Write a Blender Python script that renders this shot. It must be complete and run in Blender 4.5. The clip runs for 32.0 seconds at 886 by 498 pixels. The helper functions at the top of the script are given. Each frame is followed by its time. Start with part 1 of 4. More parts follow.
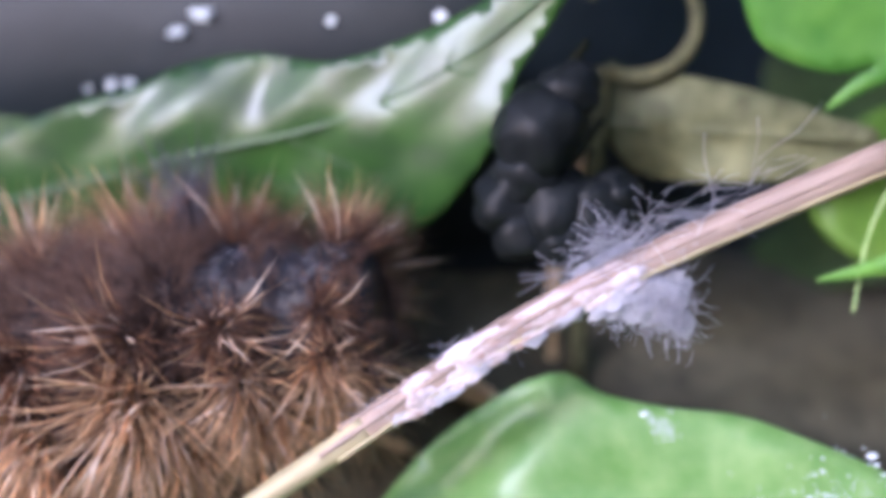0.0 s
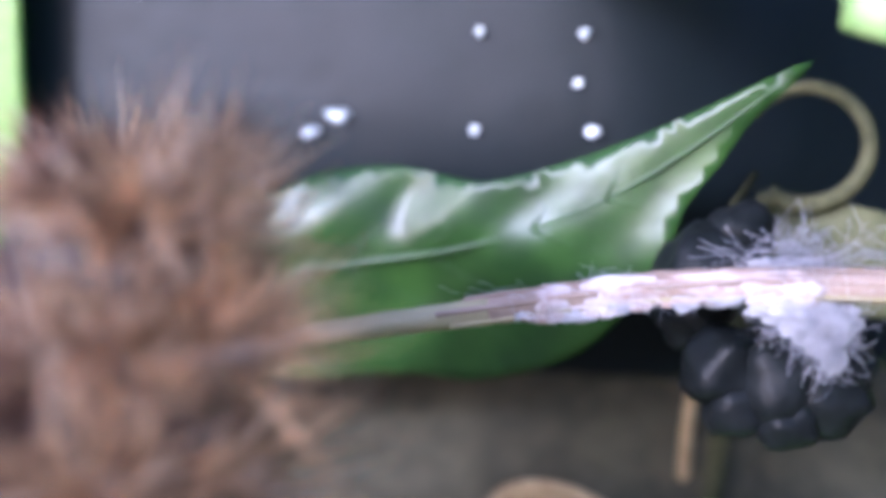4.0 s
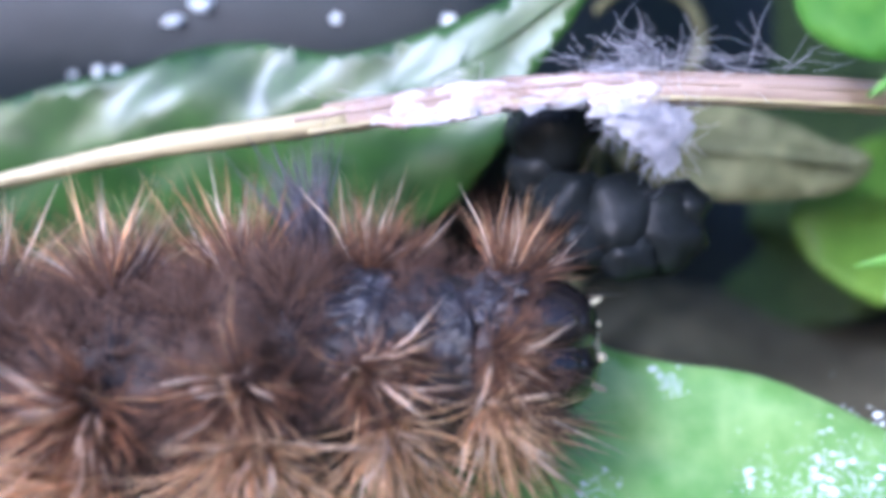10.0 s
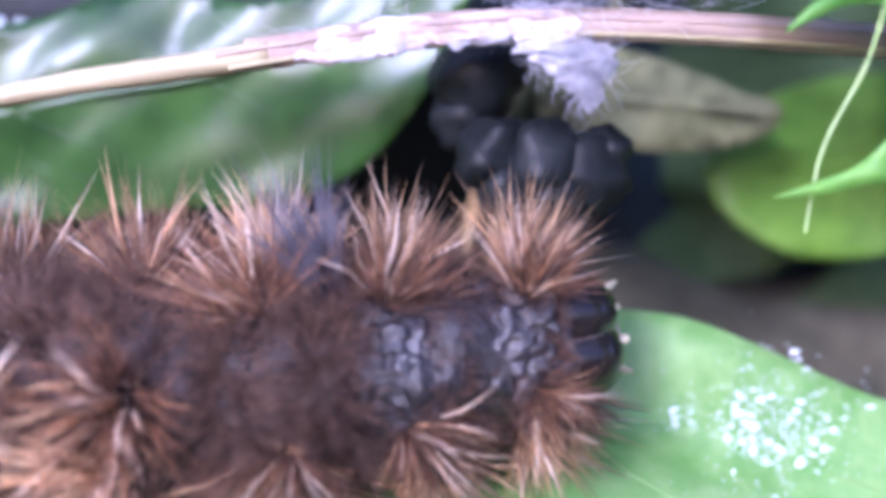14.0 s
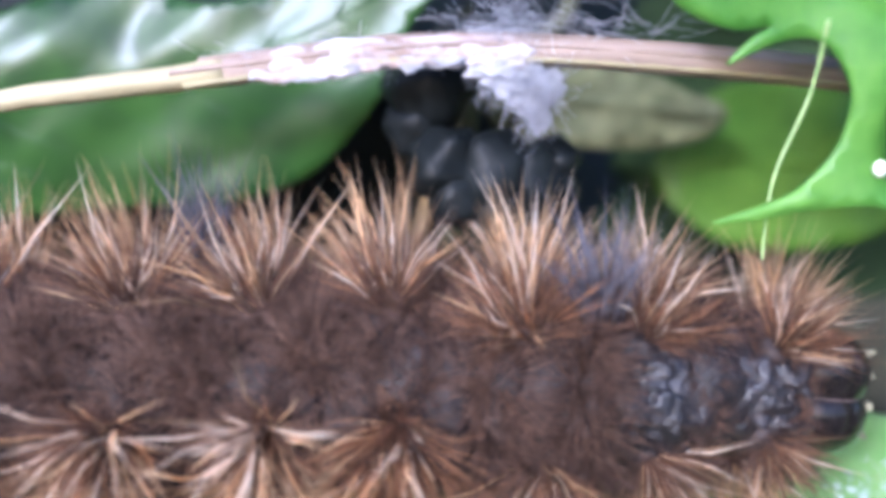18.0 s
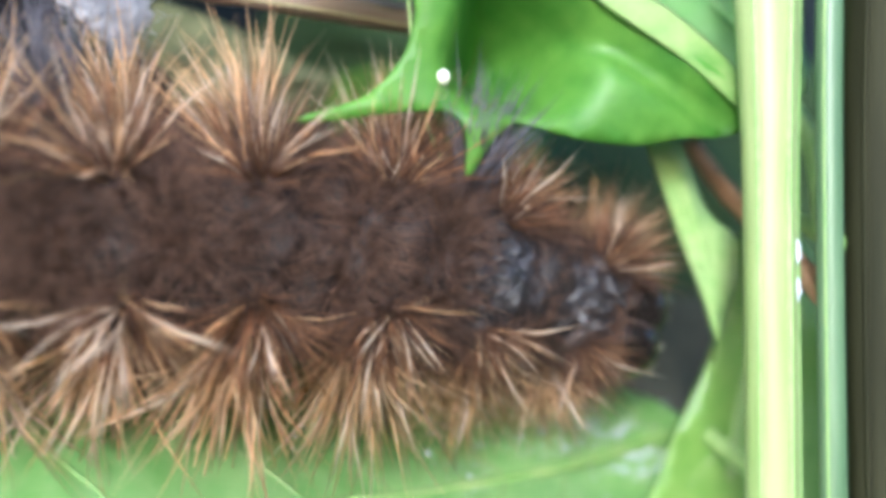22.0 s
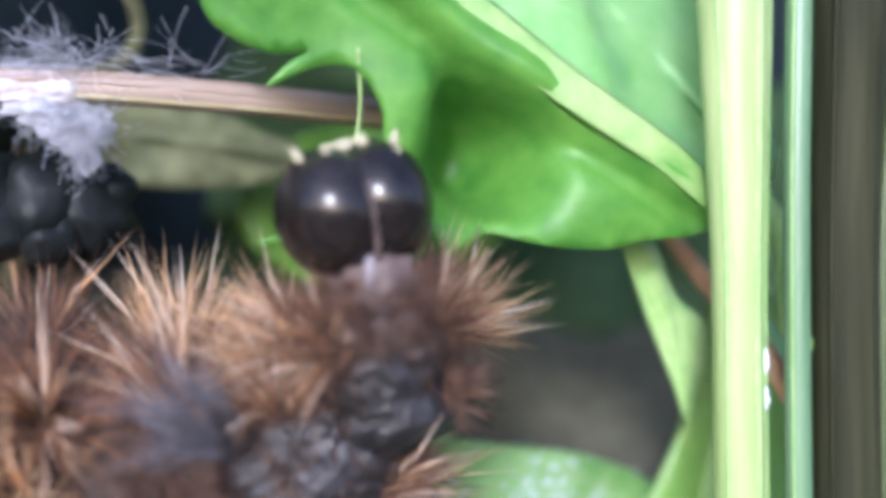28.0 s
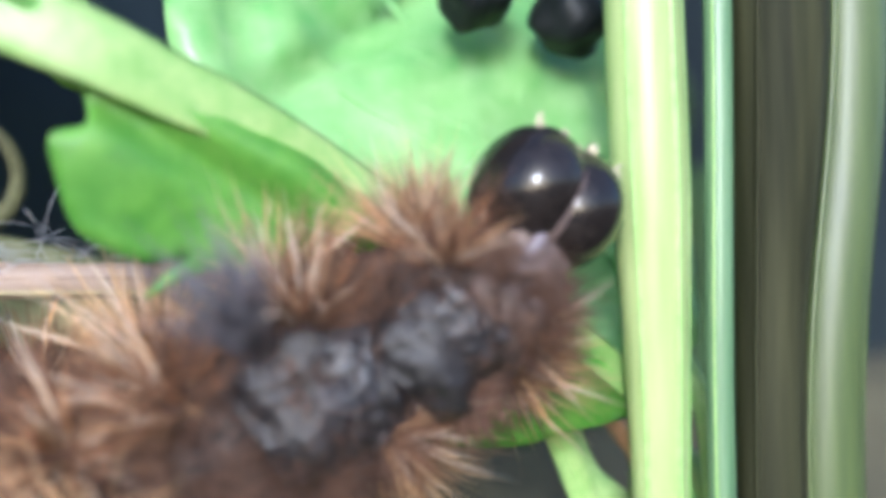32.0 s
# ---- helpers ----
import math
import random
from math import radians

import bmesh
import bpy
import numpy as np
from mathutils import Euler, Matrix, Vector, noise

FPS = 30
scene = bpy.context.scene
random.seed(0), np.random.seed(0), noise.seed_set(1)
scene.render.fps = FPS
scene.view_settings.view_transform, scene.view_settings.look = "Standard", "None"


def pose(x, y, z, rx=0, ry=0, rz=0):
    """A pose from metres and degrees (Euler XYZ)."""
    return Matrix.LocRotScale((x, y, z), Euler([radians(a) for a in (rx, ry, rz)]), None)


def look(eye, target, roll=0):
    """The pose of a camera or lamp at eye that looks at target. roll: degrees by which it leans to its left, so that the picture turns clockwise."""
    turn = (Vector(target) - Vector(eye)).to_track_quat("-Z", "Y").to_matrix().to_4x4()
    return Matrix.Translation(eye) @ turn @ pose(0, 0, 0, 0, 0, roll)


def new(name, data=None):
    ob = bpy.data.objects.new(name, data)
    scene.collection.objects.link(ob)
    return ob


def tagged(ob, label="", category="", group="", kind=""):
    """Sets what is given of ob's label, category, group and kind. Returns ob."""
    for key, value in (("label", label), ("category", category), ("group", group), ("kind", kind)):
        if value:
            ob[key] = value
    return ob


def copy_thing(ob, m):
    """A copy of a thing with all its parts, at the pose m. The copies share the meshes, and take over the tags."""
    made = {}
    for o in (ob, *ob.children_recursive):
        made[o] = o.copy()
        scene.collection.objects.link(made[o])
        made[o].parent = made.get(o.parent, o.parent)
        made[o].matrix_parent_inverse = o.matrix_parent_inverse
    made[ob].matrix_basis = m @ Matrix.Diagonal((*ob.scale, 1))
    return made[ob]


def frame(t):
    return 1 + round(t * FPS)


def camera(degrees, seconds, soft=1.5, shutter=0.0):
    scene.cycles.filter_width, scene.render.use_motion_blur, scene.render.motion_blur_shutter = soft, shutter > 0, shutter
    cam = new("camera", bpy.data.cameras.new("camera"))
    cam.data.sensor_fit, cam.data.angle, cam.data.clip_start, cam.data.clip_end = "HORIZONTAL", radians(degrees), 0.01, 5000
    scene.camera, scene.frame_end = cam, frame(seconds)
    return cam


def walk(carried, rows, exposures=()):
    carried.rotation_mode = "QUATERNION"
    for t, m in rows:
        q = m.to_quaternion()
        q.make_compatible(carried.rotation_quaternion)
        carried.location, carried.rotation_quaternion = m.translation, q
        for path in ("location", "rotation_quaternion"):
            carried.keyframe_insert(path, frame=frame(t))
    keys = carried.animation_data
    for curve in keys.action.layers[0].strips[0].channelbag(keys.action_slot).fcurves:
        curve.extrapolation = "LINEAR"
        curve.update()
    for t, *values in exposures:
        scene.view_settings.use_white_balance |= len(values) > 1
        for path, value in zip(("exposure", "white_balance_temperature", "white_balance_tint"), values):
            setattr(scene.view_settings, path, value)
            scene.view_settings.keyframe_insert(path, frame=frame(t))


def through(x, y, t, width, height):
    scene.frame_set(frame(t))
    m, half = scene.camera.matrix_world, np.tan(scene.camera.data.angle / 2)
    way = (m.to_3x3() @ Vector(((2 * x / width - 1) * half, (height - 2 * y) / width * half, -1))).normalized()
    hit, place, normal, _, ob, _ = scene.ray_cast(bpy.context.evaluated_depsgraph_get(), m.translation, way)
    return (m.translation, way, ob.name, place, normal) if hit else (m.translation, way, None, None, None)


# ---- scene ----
CAMERA_ROWS = [
    (0, pose(0.00507, -0.02787, 0.00366, 85.69, 1.86, 12.14)),
    (0.5, pose(0.00418, -0.02799, 0.00371, 85.04, 1.81, 11.82)),
    (1, pose(0.00424, -0.02803, 0.00350, 85.07, 1.80, 12.28)),
    (1.5, pose(0.00408, -0.02818, 0.00316, 85.45, 1.36, 12.50)),
    (2, pose(0.00406, -0.02831, 0.00299, 85.65, 0.72, 13.42)),
    (2.5, pose(0.00254, -0.02812, 0.00341, 85.96, 0.12, 12.40)),
    (3, pose(0.00114, -0.02794, 0.00409, 86.12, -0.50, 11.97)),
    (3.5, pose(0.00107, -0.02757, 0.00763, 82.29, -0.09, 12.53)),
    (4, pose(0.00104, -0.02676, 0.00819, 85.29, 0.02, 14.41)),
    (4.5, pose(0.00101, -0.02697, 0.00833, 88.67, -0.08, 14.78)),
    (6.5, pose(0.00334, -0.02789, 0.00726, 92.07, -0.25, 19.74)),
    (7, pose(0.00033, -0.03002, 0.00588, 89.17, -0.16, 18.02)),
    (7.5, pose(0.00007, -0.02979, 0.00512, 85.40, 0.05, 15.07)),
    (8, pose(0.00069, -0.02811, 0.00593, 82.49, 0.12, 12.66)),
    (8.5, pose(0.00128, -0.02825, 0.00374, 83.53, -0.90, 9.78)),
    (9, pose(0.00142, -0.02798, 0.00274, 85.77, -1.39, 7.71)),
    (9.5, pose(0.00114, -0.02760, 0.00104, 89.00, -1.09, 6.35)),
    (10, pose(0.00156, -0.02774, 0.00080, 90.40, -0.93, 6.70)),
    (10.5, pose(0.00270, -0.02780, 0.00229, 87.71, -0.37, 8.73)),
    (11, pose(0.00322, -0.02739, 0.00352, 86.29, 0.94, 9.22)),
    (11.5, pose(0.00381, -0.02751, 0.00388, 84.65, 0.51, 9.81)),
    (12, pose(0.00320, -0.02758, 0.00303, 85.96, 0.15, 7.91)),
    (12.5, pose(0.00168, -0.02769, 0.00118, 89.48, 0.10, 3.99)),
    (13, pose(-0.00000, -0.02808, -0.00000, 90.02, 0.08, 0.11)),
    (13.5, pose(0.00093, -0.02765, -0.00055, 90.41, 0.09, 1.38)),
    (14, pose(0.00090, -0.02757, -0.00060, 89.96, 0.07, 1.29)),
    (14.5, pose(0.00030, -0.02733, -0.00061, 89.62, 0.07, 0.58)),
    (16.5, pose(0.00341, -0.02738, 0.00165, 88.56, 0.39, 6.18)),
    (17, pose(0.00250, -0.02778, 0.00172, 87.92, 0.12, 3.88)),
    (17.5, pose(0.00186, -0.02811, 0.00175, 86.94, -0.14, 1.59)),
    (18, pose(0.00115, -0.02840, 0.00188, 85.89, -0.44, -1.01)),
    (18.5, pose(0.00084, -0.02892, 0.00189, 84.66, -1.07, -4.06)),
    (19, pose(0.00164, -0.02896, 0.00062, 85.73, -1.40, -6.53)),
    (19.5, pose(0.00260, -0.02872, -0.00113, 87.81, -1.95, -9.68)),
    (20, pose(0.00391, -0.02858, -0.00376, 91.88, -1.99, -12.43)),
    (20.5, pose(0.00398, -0.02885, -0.00400, 91.26, -1.24, -15.08)),
    (21, pose(0.00392, -0.02910, -0.00413, 91.77, -1.02, -17.18)),
    (21.5, pose(0.00406, -0.02878, -0.00410, 92.23, -0.84, -18.29)),
    (22, pose(0.00414, -0.02860, -0.00435, 93.32, -0.50, -19.02)),
    (22.5, pose(0.00407, -0.02840, -0.00404, 93.64, -0.03, -20.38)),
    (23, pose(0.00408, -0.02861, -0.00305, 92.57, 0.22, -21.20)),
    (23.5, pose(0.00439, -0.02847, -0.00199, 91.03, 0.47, -21.26)),
    (24, pose(0.00484, -0.02849, -0.00106, 89.76, 0.71, -20.90)),
    (24.5, pose(0.00483, -0.02863, 0.00018, 88.33, 0.49, -22.09)),
    (25, pose(0.00514, -0.02861, 0.00101, 87.65, 0.30, -22.32)),
    (25.5, pose(0.00439, -0.02848, 0.00030, 91.11, 0.62, -23.60)),
    (27.5, pose(0.00405, -0.02888, 0.00010, 91.39, 0.65, -20.97)),
    (28, pose(0.00405, -0.02871, 0.00011, 90.83, 0.38, -20.73)),
    (28.5, pose(0.00472, -0.02965, 0.00019, 88.71, 0.35, -17.89)),
    (29, pose(0.00459, -0.02977, 0.00027, 87.98, 0.65, -18.40)),
    (29.5, pose(0.00471, -0.02959, 0.00042, 87.42, 0.60, -19.26)),
    (30, pose(0.00442, -0.02943, -0.00053, 90.09, 0.84, -20.93)),
    (30.5, pose(0.00396, -0.02890, -0.00030, 92.31, 1.60, -24.40)),
    (31, pose(0.00399, -0.02759, 0.00079, 93.46, 1.90, -26.10)),
    (31.5, pose(0.00501, -0.02767, 0.00365, 91.56, 1.25, -24.84)),
    (32, pose(0.00580, -0.02723, 0.00551, 91.04, 1.40, -24.22)),
]

cam = camera(48, 32.0, soft=5.0)
cam.data.dof.use_dof = True
cam.data.dof.focus_distance = 0.0283
cam.data.dof.aperture_fstop = 27
walk(cam, CAMERA_ROWS, exposures=[(0, 1.14, 5010, 33), (3, 1.28, 4800, 31), (4.5, 1.54, 4760, 34), (7, 1.53, 4700, 34), (9, 1.53, 4620, 28), (13, 1.49, 4660, 37), (14.3, 1.61, 4690, 45), (17, 1.47, 4710, 31), (19, 1.55, 4780, 19), (25, 1.17, 5200, 9), (28, 1.33, 4870, 20), (32, 1.36, 4960, 12)])

# ---- world and sun ----
SUN_FROM = Vector((-0.48, -0.85, 0.32)).normalized()
world = bpy.data.worlds.new("sky")
scene.world = world
world.use_nodes = True
wn, wl = world.node_tree.nodes, world.node_tree.links
sky = wn.new("ShaderNodeTexSky")
sky.sky_type = "NISHITA"
sky.sun_disc = False
sky.sun_elevation = math.asin(SUN_FROM.z)
sky.sun_rotation = math.atan2(SUN_FROM.x, SUN_FROM.y)
sky.dust_density = 3.0
wl.new(sky.outputs["Color"], wn["Background"].inputs["Color"])
wn["Background"].inputs["Strength"].default_value = 0.15
sun_data = bpy.data.lights.new("sun", "SUN")
sun_data.energy = 1.12
sun_data.angle = radians(9)
sun_data.color = (1.0, 0.96, 0.9)
sun = new("sun", sun_data)
sun.matrix_world = look(SUN_FROM, (0, 0, 0))

# ---- materials ----
def material(name, dark, light, rough=0.5, scale=300, fine=2500, bump=0.3, detail=6, spec=0.5, glow_through=0.0,
             through=None, stretch=(1, 1, 1), per_object=0.0, coat=0.0, metal=0.0, depth=0.0002, low=0.35, high=0.65, per_hair=None):
    """Two-scale noise colour with bump; glow_through lets light pass a thin sheet."""
    m = bpy.data.materials.new(name)
    m.use_nodes = True
    n, l = m.node_tree.nodes, m.node_tree.links
    p = n["Principled BSDF"]
    tc = n.new("ShaderNodeTexCoord")
    mp = n.new("ShaderNodeMapping")
    mp.inputs["Scale"].default_value = stretch
    l.new(tc.outputs["Object"], mp.inputs["Vector"])
    big, small = n.new("ShaderNodeTexNoise"), n.new("ShaderNodeTexNoise")
    for node, s in ((big, scale), (small, fine)):
        node.inputs["Scale"].default_value = s
        node.inputs["Detail"].default_value = detail
        l.new(mp.outputs["Vector"], node.inputs["Vector"])
    mixn = n.new("ShaderNodeMath")
    mixn.operation = "MULTIPLY_ADD"
    mixn.inputs[1].default_value = 0.45
    half = n.new("ShaderNodeMath")
    half.operation = "MULTIPLY"
    half.inputs[1].default_value = 0.55
    l.new(big.outputs["Fac"], half.inputs[0])
    l.new(small.outputs["Fac"], mixn.inputs[0])
    l.new(half.outputs[0], mixn.inputs[2])
    ramp = n.new("ShaderNodeValToRGB")
    ramp.color_ramp.elements[0].position, ramp.color_ramp.elements[1].position = low, high
    ramp.color_ramp.elements[0].color = (*dark, 1)
    ramp.color_ramp.elements[1].color = (*light, 1)
    l.new(mixn.outputs[0], ramp.inputs["Fac"])
    colour = ramp.outputs["Color"]
    if per_object:
        info = n.new("ShaderNodeObjectInfo")
        hsv = n.new("ShaderNodeHueSaturation")
        mr = n.new("ShaderNodeMapRange")
        mr.inputs["To Min"].default_value, mr.inputs["To Max"].default_value = 1 - per_object, 1 + per_object
        l.new(info.outputs["Random"], mr.inputs["Value"])
        l.new(mr.outputs["Result"], hsv.inputs["Value"])
        l.new(colour, hsv.inputs["Color"])
        colour = hsv.outputs["Color"]
    if per_hair:
        geo = n.new("ShaderNodeNewGeometry")
        tone = n.new("ShaderNodeMapRange")
        tone.inputs["To Min"].default_value, tone.inputs["To Max"].default_value = per_hair
        shade = n.new("ShaderNodeHueSaturation")
        l.new(geo.outputs["Random Per Island"], tone.inputs["Value"])
        l.new(tone.outputs["Result"], shade.inputs["Value"])
        l.new(colour, shade.inputs["Color"])
        colour = shade.outputs["Color"]
    l.new(colour, p.inputs["Base Color"])
    p.inputs["Roughness"].default_value = rough
    p.inputs["Metallic"].default_value = metal
    p.inputs["Specular IOR Level"].default_value = spec
    p.inputs["Coat Weight"].default_value = coat
    p.inputs["Coat Roughness"].default_value = 0.08
    if bump:
        b = n.new("ShaderNodeBump")
        b.inputs["Strength"].default_value = bump
        b.inputs["Distance"].default_value = depth
        l.new(mixn.outputs[0], b.inputs["Height"])
        l.new(b.outputs["Normal"], p.inputs["Normal"])
    if glow_through:
        tr = n.new("ShaderNodeBsdfTranslucent")
        mx = n.new("ShaderNodeMixShader")
        mx.inputs["Fac"].default_value = glow_through
        if through:
            tr.inputs["Color"].default_value = (*through, 1)
        else:
            l.new(colour, tr.inputs["Color"])
        l.new(p.outputs["BSDF"], mx.inputs[1])
        l.new(tr.outputs["BSDF"], mx.inputs[2])
        l.new(mx.outputs["Shader"], n["Material Output"].inputs["Surface"])
    return m


M_WALL = material("dark_plastic", (0.007, 0.0105, 0.012), (0.0185, 0.0262, 0.031), 0.5, 28, 120, 0.22, depth=0.004, spec=0.22)
M_SOIL = material("damp_soil", (0.04, 0.037, 0.02), (0.125, 0.112, 0.062), 0.85, 130, 900, 0.8, depth=0.001)
M_GLOSSY_LEAF = material("glossy_leaf", (0.013, 0.042, 0.011), (0.044, 0.11, 0.019), 0.32, 160, 700, 0.6, glow_through=0.15, spec=0.42)
# deep shade of the rear leaves is put into this dark colour
M_SHADE_TONED_LEAF = material("shade_toned_leaf", (0.034, 0.062, 0.022), (0.075, 0.125, 0.042), 0.6, 160, 1200, 0.3, glow_through=0.15, spec=0.2)
M_FRESH_LEAF = material("fresh_leaf", (0.055, 0.19, 0.018), (0.17, 0.37, 0.05), 0.45, 230, 1500, 0.7, glow_through=0.3, through=(0.15, 0.5, 0.05))
M_LIGHT_LEAF = material("light_leaf", (0.14, 0.3, 0.045), (0.29, 0.47, 0.1), 0.35, 140, 1300, 0.4, glow_through=0.25, through=(0.2, 0.5, 0.08))
M_MINT_LEAF = material("mint_leaf", (0.16, 0.4, 0.1), (0.36, 0.58, 0.24), 0.3, 140, 1300, 0.4, glow_through=0.3, through=(0.3, 0.6, 0.2))
M_WET_LEAF = material("wet_leaf", (0.12, 0.28, 0.055), (0.31, 0.49, 0.18), 0.34, 140, 1300, 0.4, glow_through=0.3, through=(0.25, 0.55, 0.12))
M_MID_LEAF = material("mid_leaf", (0.065, 0.16, 0.01), (0.16, 0.3, 0.026), 0.45, 120, 1100, 0.4, glow_through=0.2)
M_SOFT_RIB = material("soft_rib", (0.12, 0.27, 0.045), (0.29, 0.39, 0.14), 0.45, 200, 1500, 0.4)
M_RIB = material("leaf_rib", (0.22, 0.4, 0.1), (0.38, 0.52, 0.2), 0.45, 300, 2500, 0.2)
M_STEM = material("fresh_stem", (0.21, 0.33, 0.08), (0.41, 0.48, 0.22), 0.4, 150, 1500, 0.3, stretch=(1, 1, 0.1))
M_PALE_STEM = material("pale_stem", (0.065, 0.135, 0.06), (0.18, 0.285, 0.155), 0.4, 150, 1500, 0.3, stretch=(1, 1, 0.08))
M_BROWN_STEM = material("brown_stem", (0.011, 0.012, 0.005), (0.046, 0.047, 0.022), 0.7, 220, 1500, 0.5, stretch=(1, 1, 0.05), spec=0.15, low=0.4, high=0.62)
M_DULL_STEM = material("dull_stem", (0.036, 0.056, 0.016), (0.1, 0.135, 0.044), 0.45, 180, 1500, 0.4, stretch=(1, 1, 0.06))
M_TWIG = material("dry_twig", (0.13, 0.09, 0.066), (0.43, 0.335, 0.275), 0.6, 260, 1800, 0.6, stretch=(0.12, 1, 1))
M_TWIG_TIP = material("straw_twig", (0.2, 0.175, 0.09), (0.46, 0.41, 0.24), 0.55, 260, 1800, 0.5, stretch=(0.12, 1, 1))
M_SILK = material("white_silk", (0.4, 0.41, 0.46), (0.68, 0.69, 0.75), 0.6, 600, 3000, 0.12, glow_through=0.4)
M_SLEEVE = material("silk_over_bark", (0.36, 0.26, 0.21), (0.64, 0.6, 0.63), 0.55, 420, 2200, 0.8, glow_through=0.1, low=0.4, high=0.56)
M_BERRY = material("black_berry", (0.005, 0.0065, 0.0065), (0.014, 0.0165, 0.017), 0.42, 500, 3000, 0.5, spec=0.14)
M_DEAD = material("dead_leaf", (0.36, 0.23, 0.1), (0.78, 0.6, 0.33), 0.5, 120, 1200, 0.6, glow_through=0.15)
M_KHAKI = material("faded_leaf", (0.06, 0.07, 0.028), (0.28, 0.29, 0.14), 0.7, 110, 1200, 0.5, glow_through=0.2)
# darker copy of the khaki: the tendril's shade is put into its colour
M_KHAKI_SHADED = material("khaki_shaded", (0.04, 0.042, 0.018), (0.13, 0.13, 0.06), 0.7, 200, 1800, 0.4, spec=0.3)
M_ORANGE = material("rusty_stalk", (0.25, 0.13, 0.06), (0.5, 0.3, 0.17), 0.6, 200, 1800, 0.4)
M_SKIN = material("caterpillar_skin", (0.012, 0.0085, 0.0075), (0.048, 0.031, 0.026), 0.6, 380, 2200, 0.9, depth=0.0004)
M_SLATE = material("slate_skin", (0.005, 0.005, 0.006), (0.027, 0.024, 0.026), 0.38, 420, 2200, 1.0, depth=0.0005)
M_PATCH = material("grey_skin", (0.007, 0.007, 0.008), (0.052, 0.05, 0.058), 0.32, 500, 2400, 0.9, depth=0.0004)
M_HAIR = material("brown_hair", (0.13, 0.058, 0.028), (0.44, 0.23, 0.115), 0.34, 900, 4000, 0.0, per_object=0.25, per_hair=(0.4, 1.75), glow_through=0.4)
M_HAIR_DEEP = material("deep_brown_hair", (0.066, 0.036, 0.024), (0.21, 0.12, 0.077), 0.45, 900, 4000, 0.0, per_object=0.2, per_hair=(0.5, 1.4), glow_through=0.2)
M_HAIR_ORANGE = material("orange_hair", (0.74, 0.43, 0.19), (0.98, 0.77, 0.49), 0.28, 900, 4000, 0.0, per_object=0.12, per_hair=(0.4, 1.2), glow_through=0.45)
M_HAIR_PALE = material("pale_hair", (0.8, 0.6, 0.42), (0.95, 0.86, 0.72), 0.25, 900, 4000, 0.0, per_object=0.1, glow_through=0.45)
M_HAIR_DARK = material("dark_hair", (0.04, 0.038, 0.045), (0.17, 0.16, 0.185), 0.4, 900, 4000, 0.0, glow_through=0.1)
M_HEAD = material("black_head", (0.006, 0.005, 0.005), (0.02, 0.016, 0.015), 0.15, 500, 3000, 0.05, spec=0.36)
M_CREAM = material("cream_skin", (0.28, 0.25, 0.15), (0.5, 0.46, 0.3), 0.4, 600, 3000, 0.2)
M_NECK = material("fawn_skin", (0.05, 0.036, 0.032), (0.2, 0.145, 0.13), 0.55, 500, 3000, 0.4)
M_NAPE = material("lilac_skin", (0.14, 0.12, 0.14), (0.36, 0.33, 0.37), 0.4, 500, 3000, 0.4)
# sky glints on clear water are put into this opaque pale colour
M_DROP_GLINT = material("glint_bead", (0.42, 0.5, 0.5), (0.68, 0.75, 0.78), 0.06, 500, 3000, 0.1, coat=0.5)
M_EGG = material("egg_shell", (0.75, 0.78, 0.6), (0.88, 0.9, 0.75), 0.3, 800, 3000, 0.1)

# ---- building helpers; shapes are given in millimetres ----
MM = 0.001


def mesh_of(name, bm, mats, smooth=True):
    for v in bm.verts:
        v.co *= MM
    bmesh.ops.recalc_face_normals(bm, faces=bm.faces)
    me = bpy.data.meshes.new(name)
    for f in bm.faces:
        f.smooth = smooth
    bm.to_mesh(me)
    bm.free()
    for m in (mats if isinstance(mats, (list, tuple)) else [mats]):
        me.materials.append(m)
    return me


def part(name, bm, material_, parent=None, label="", place=None):
    """One mesh object, under a thing or a part."""
    ob = new(name, bm if isinstance(bm, bpy.types.Mesh) else mesh_of(name, bm, material_))
    if parent:
        ob.parent = parent
    if place:
        ob.matrix_basis = place
    if label:
        tagged(ob, label)
    return ob


def at(x, y, z, rx=0, ry=0, rz=0):
    return pose(x * MM, y * MM, z * MM, rx, ry, rz)


def thing(name, label, category, place=None, group="", kind=""):
    ob = new(name)
    ob.empty_display_size = 0.002
    if place:
        ob.matrix_basis = place
    return tagged(ob, label, category, group, kind)


def smooth_line(pts, n, closed=False):
    """Catmull-Rom through the points, n steps a span."""
    pts = [Vector(p) for p in pts]
    k, out = len(pts), []
    spans = k if closed else k - 1
    for i in range(spans):
        if closed:
            a, b, c, d = (pts[(i + j) % k] for j in (-1, 0, 1, 2))
        else:
            a, b, c, d = pts[max(i - 1, 0)], pts[i], pts[i + 1], pts[min(i + 2, k - 1)]
        for s in range(n):
            t = s / n
            out.append(0.5 * ((2 * b) + (c - a) * t + (2 * a - 5 * b + 4 * c - d) * t * t + (3 * b - a - 3 * c + d) * t ** 3))
    if not closed:
        out.append(pts[-1])
    return out


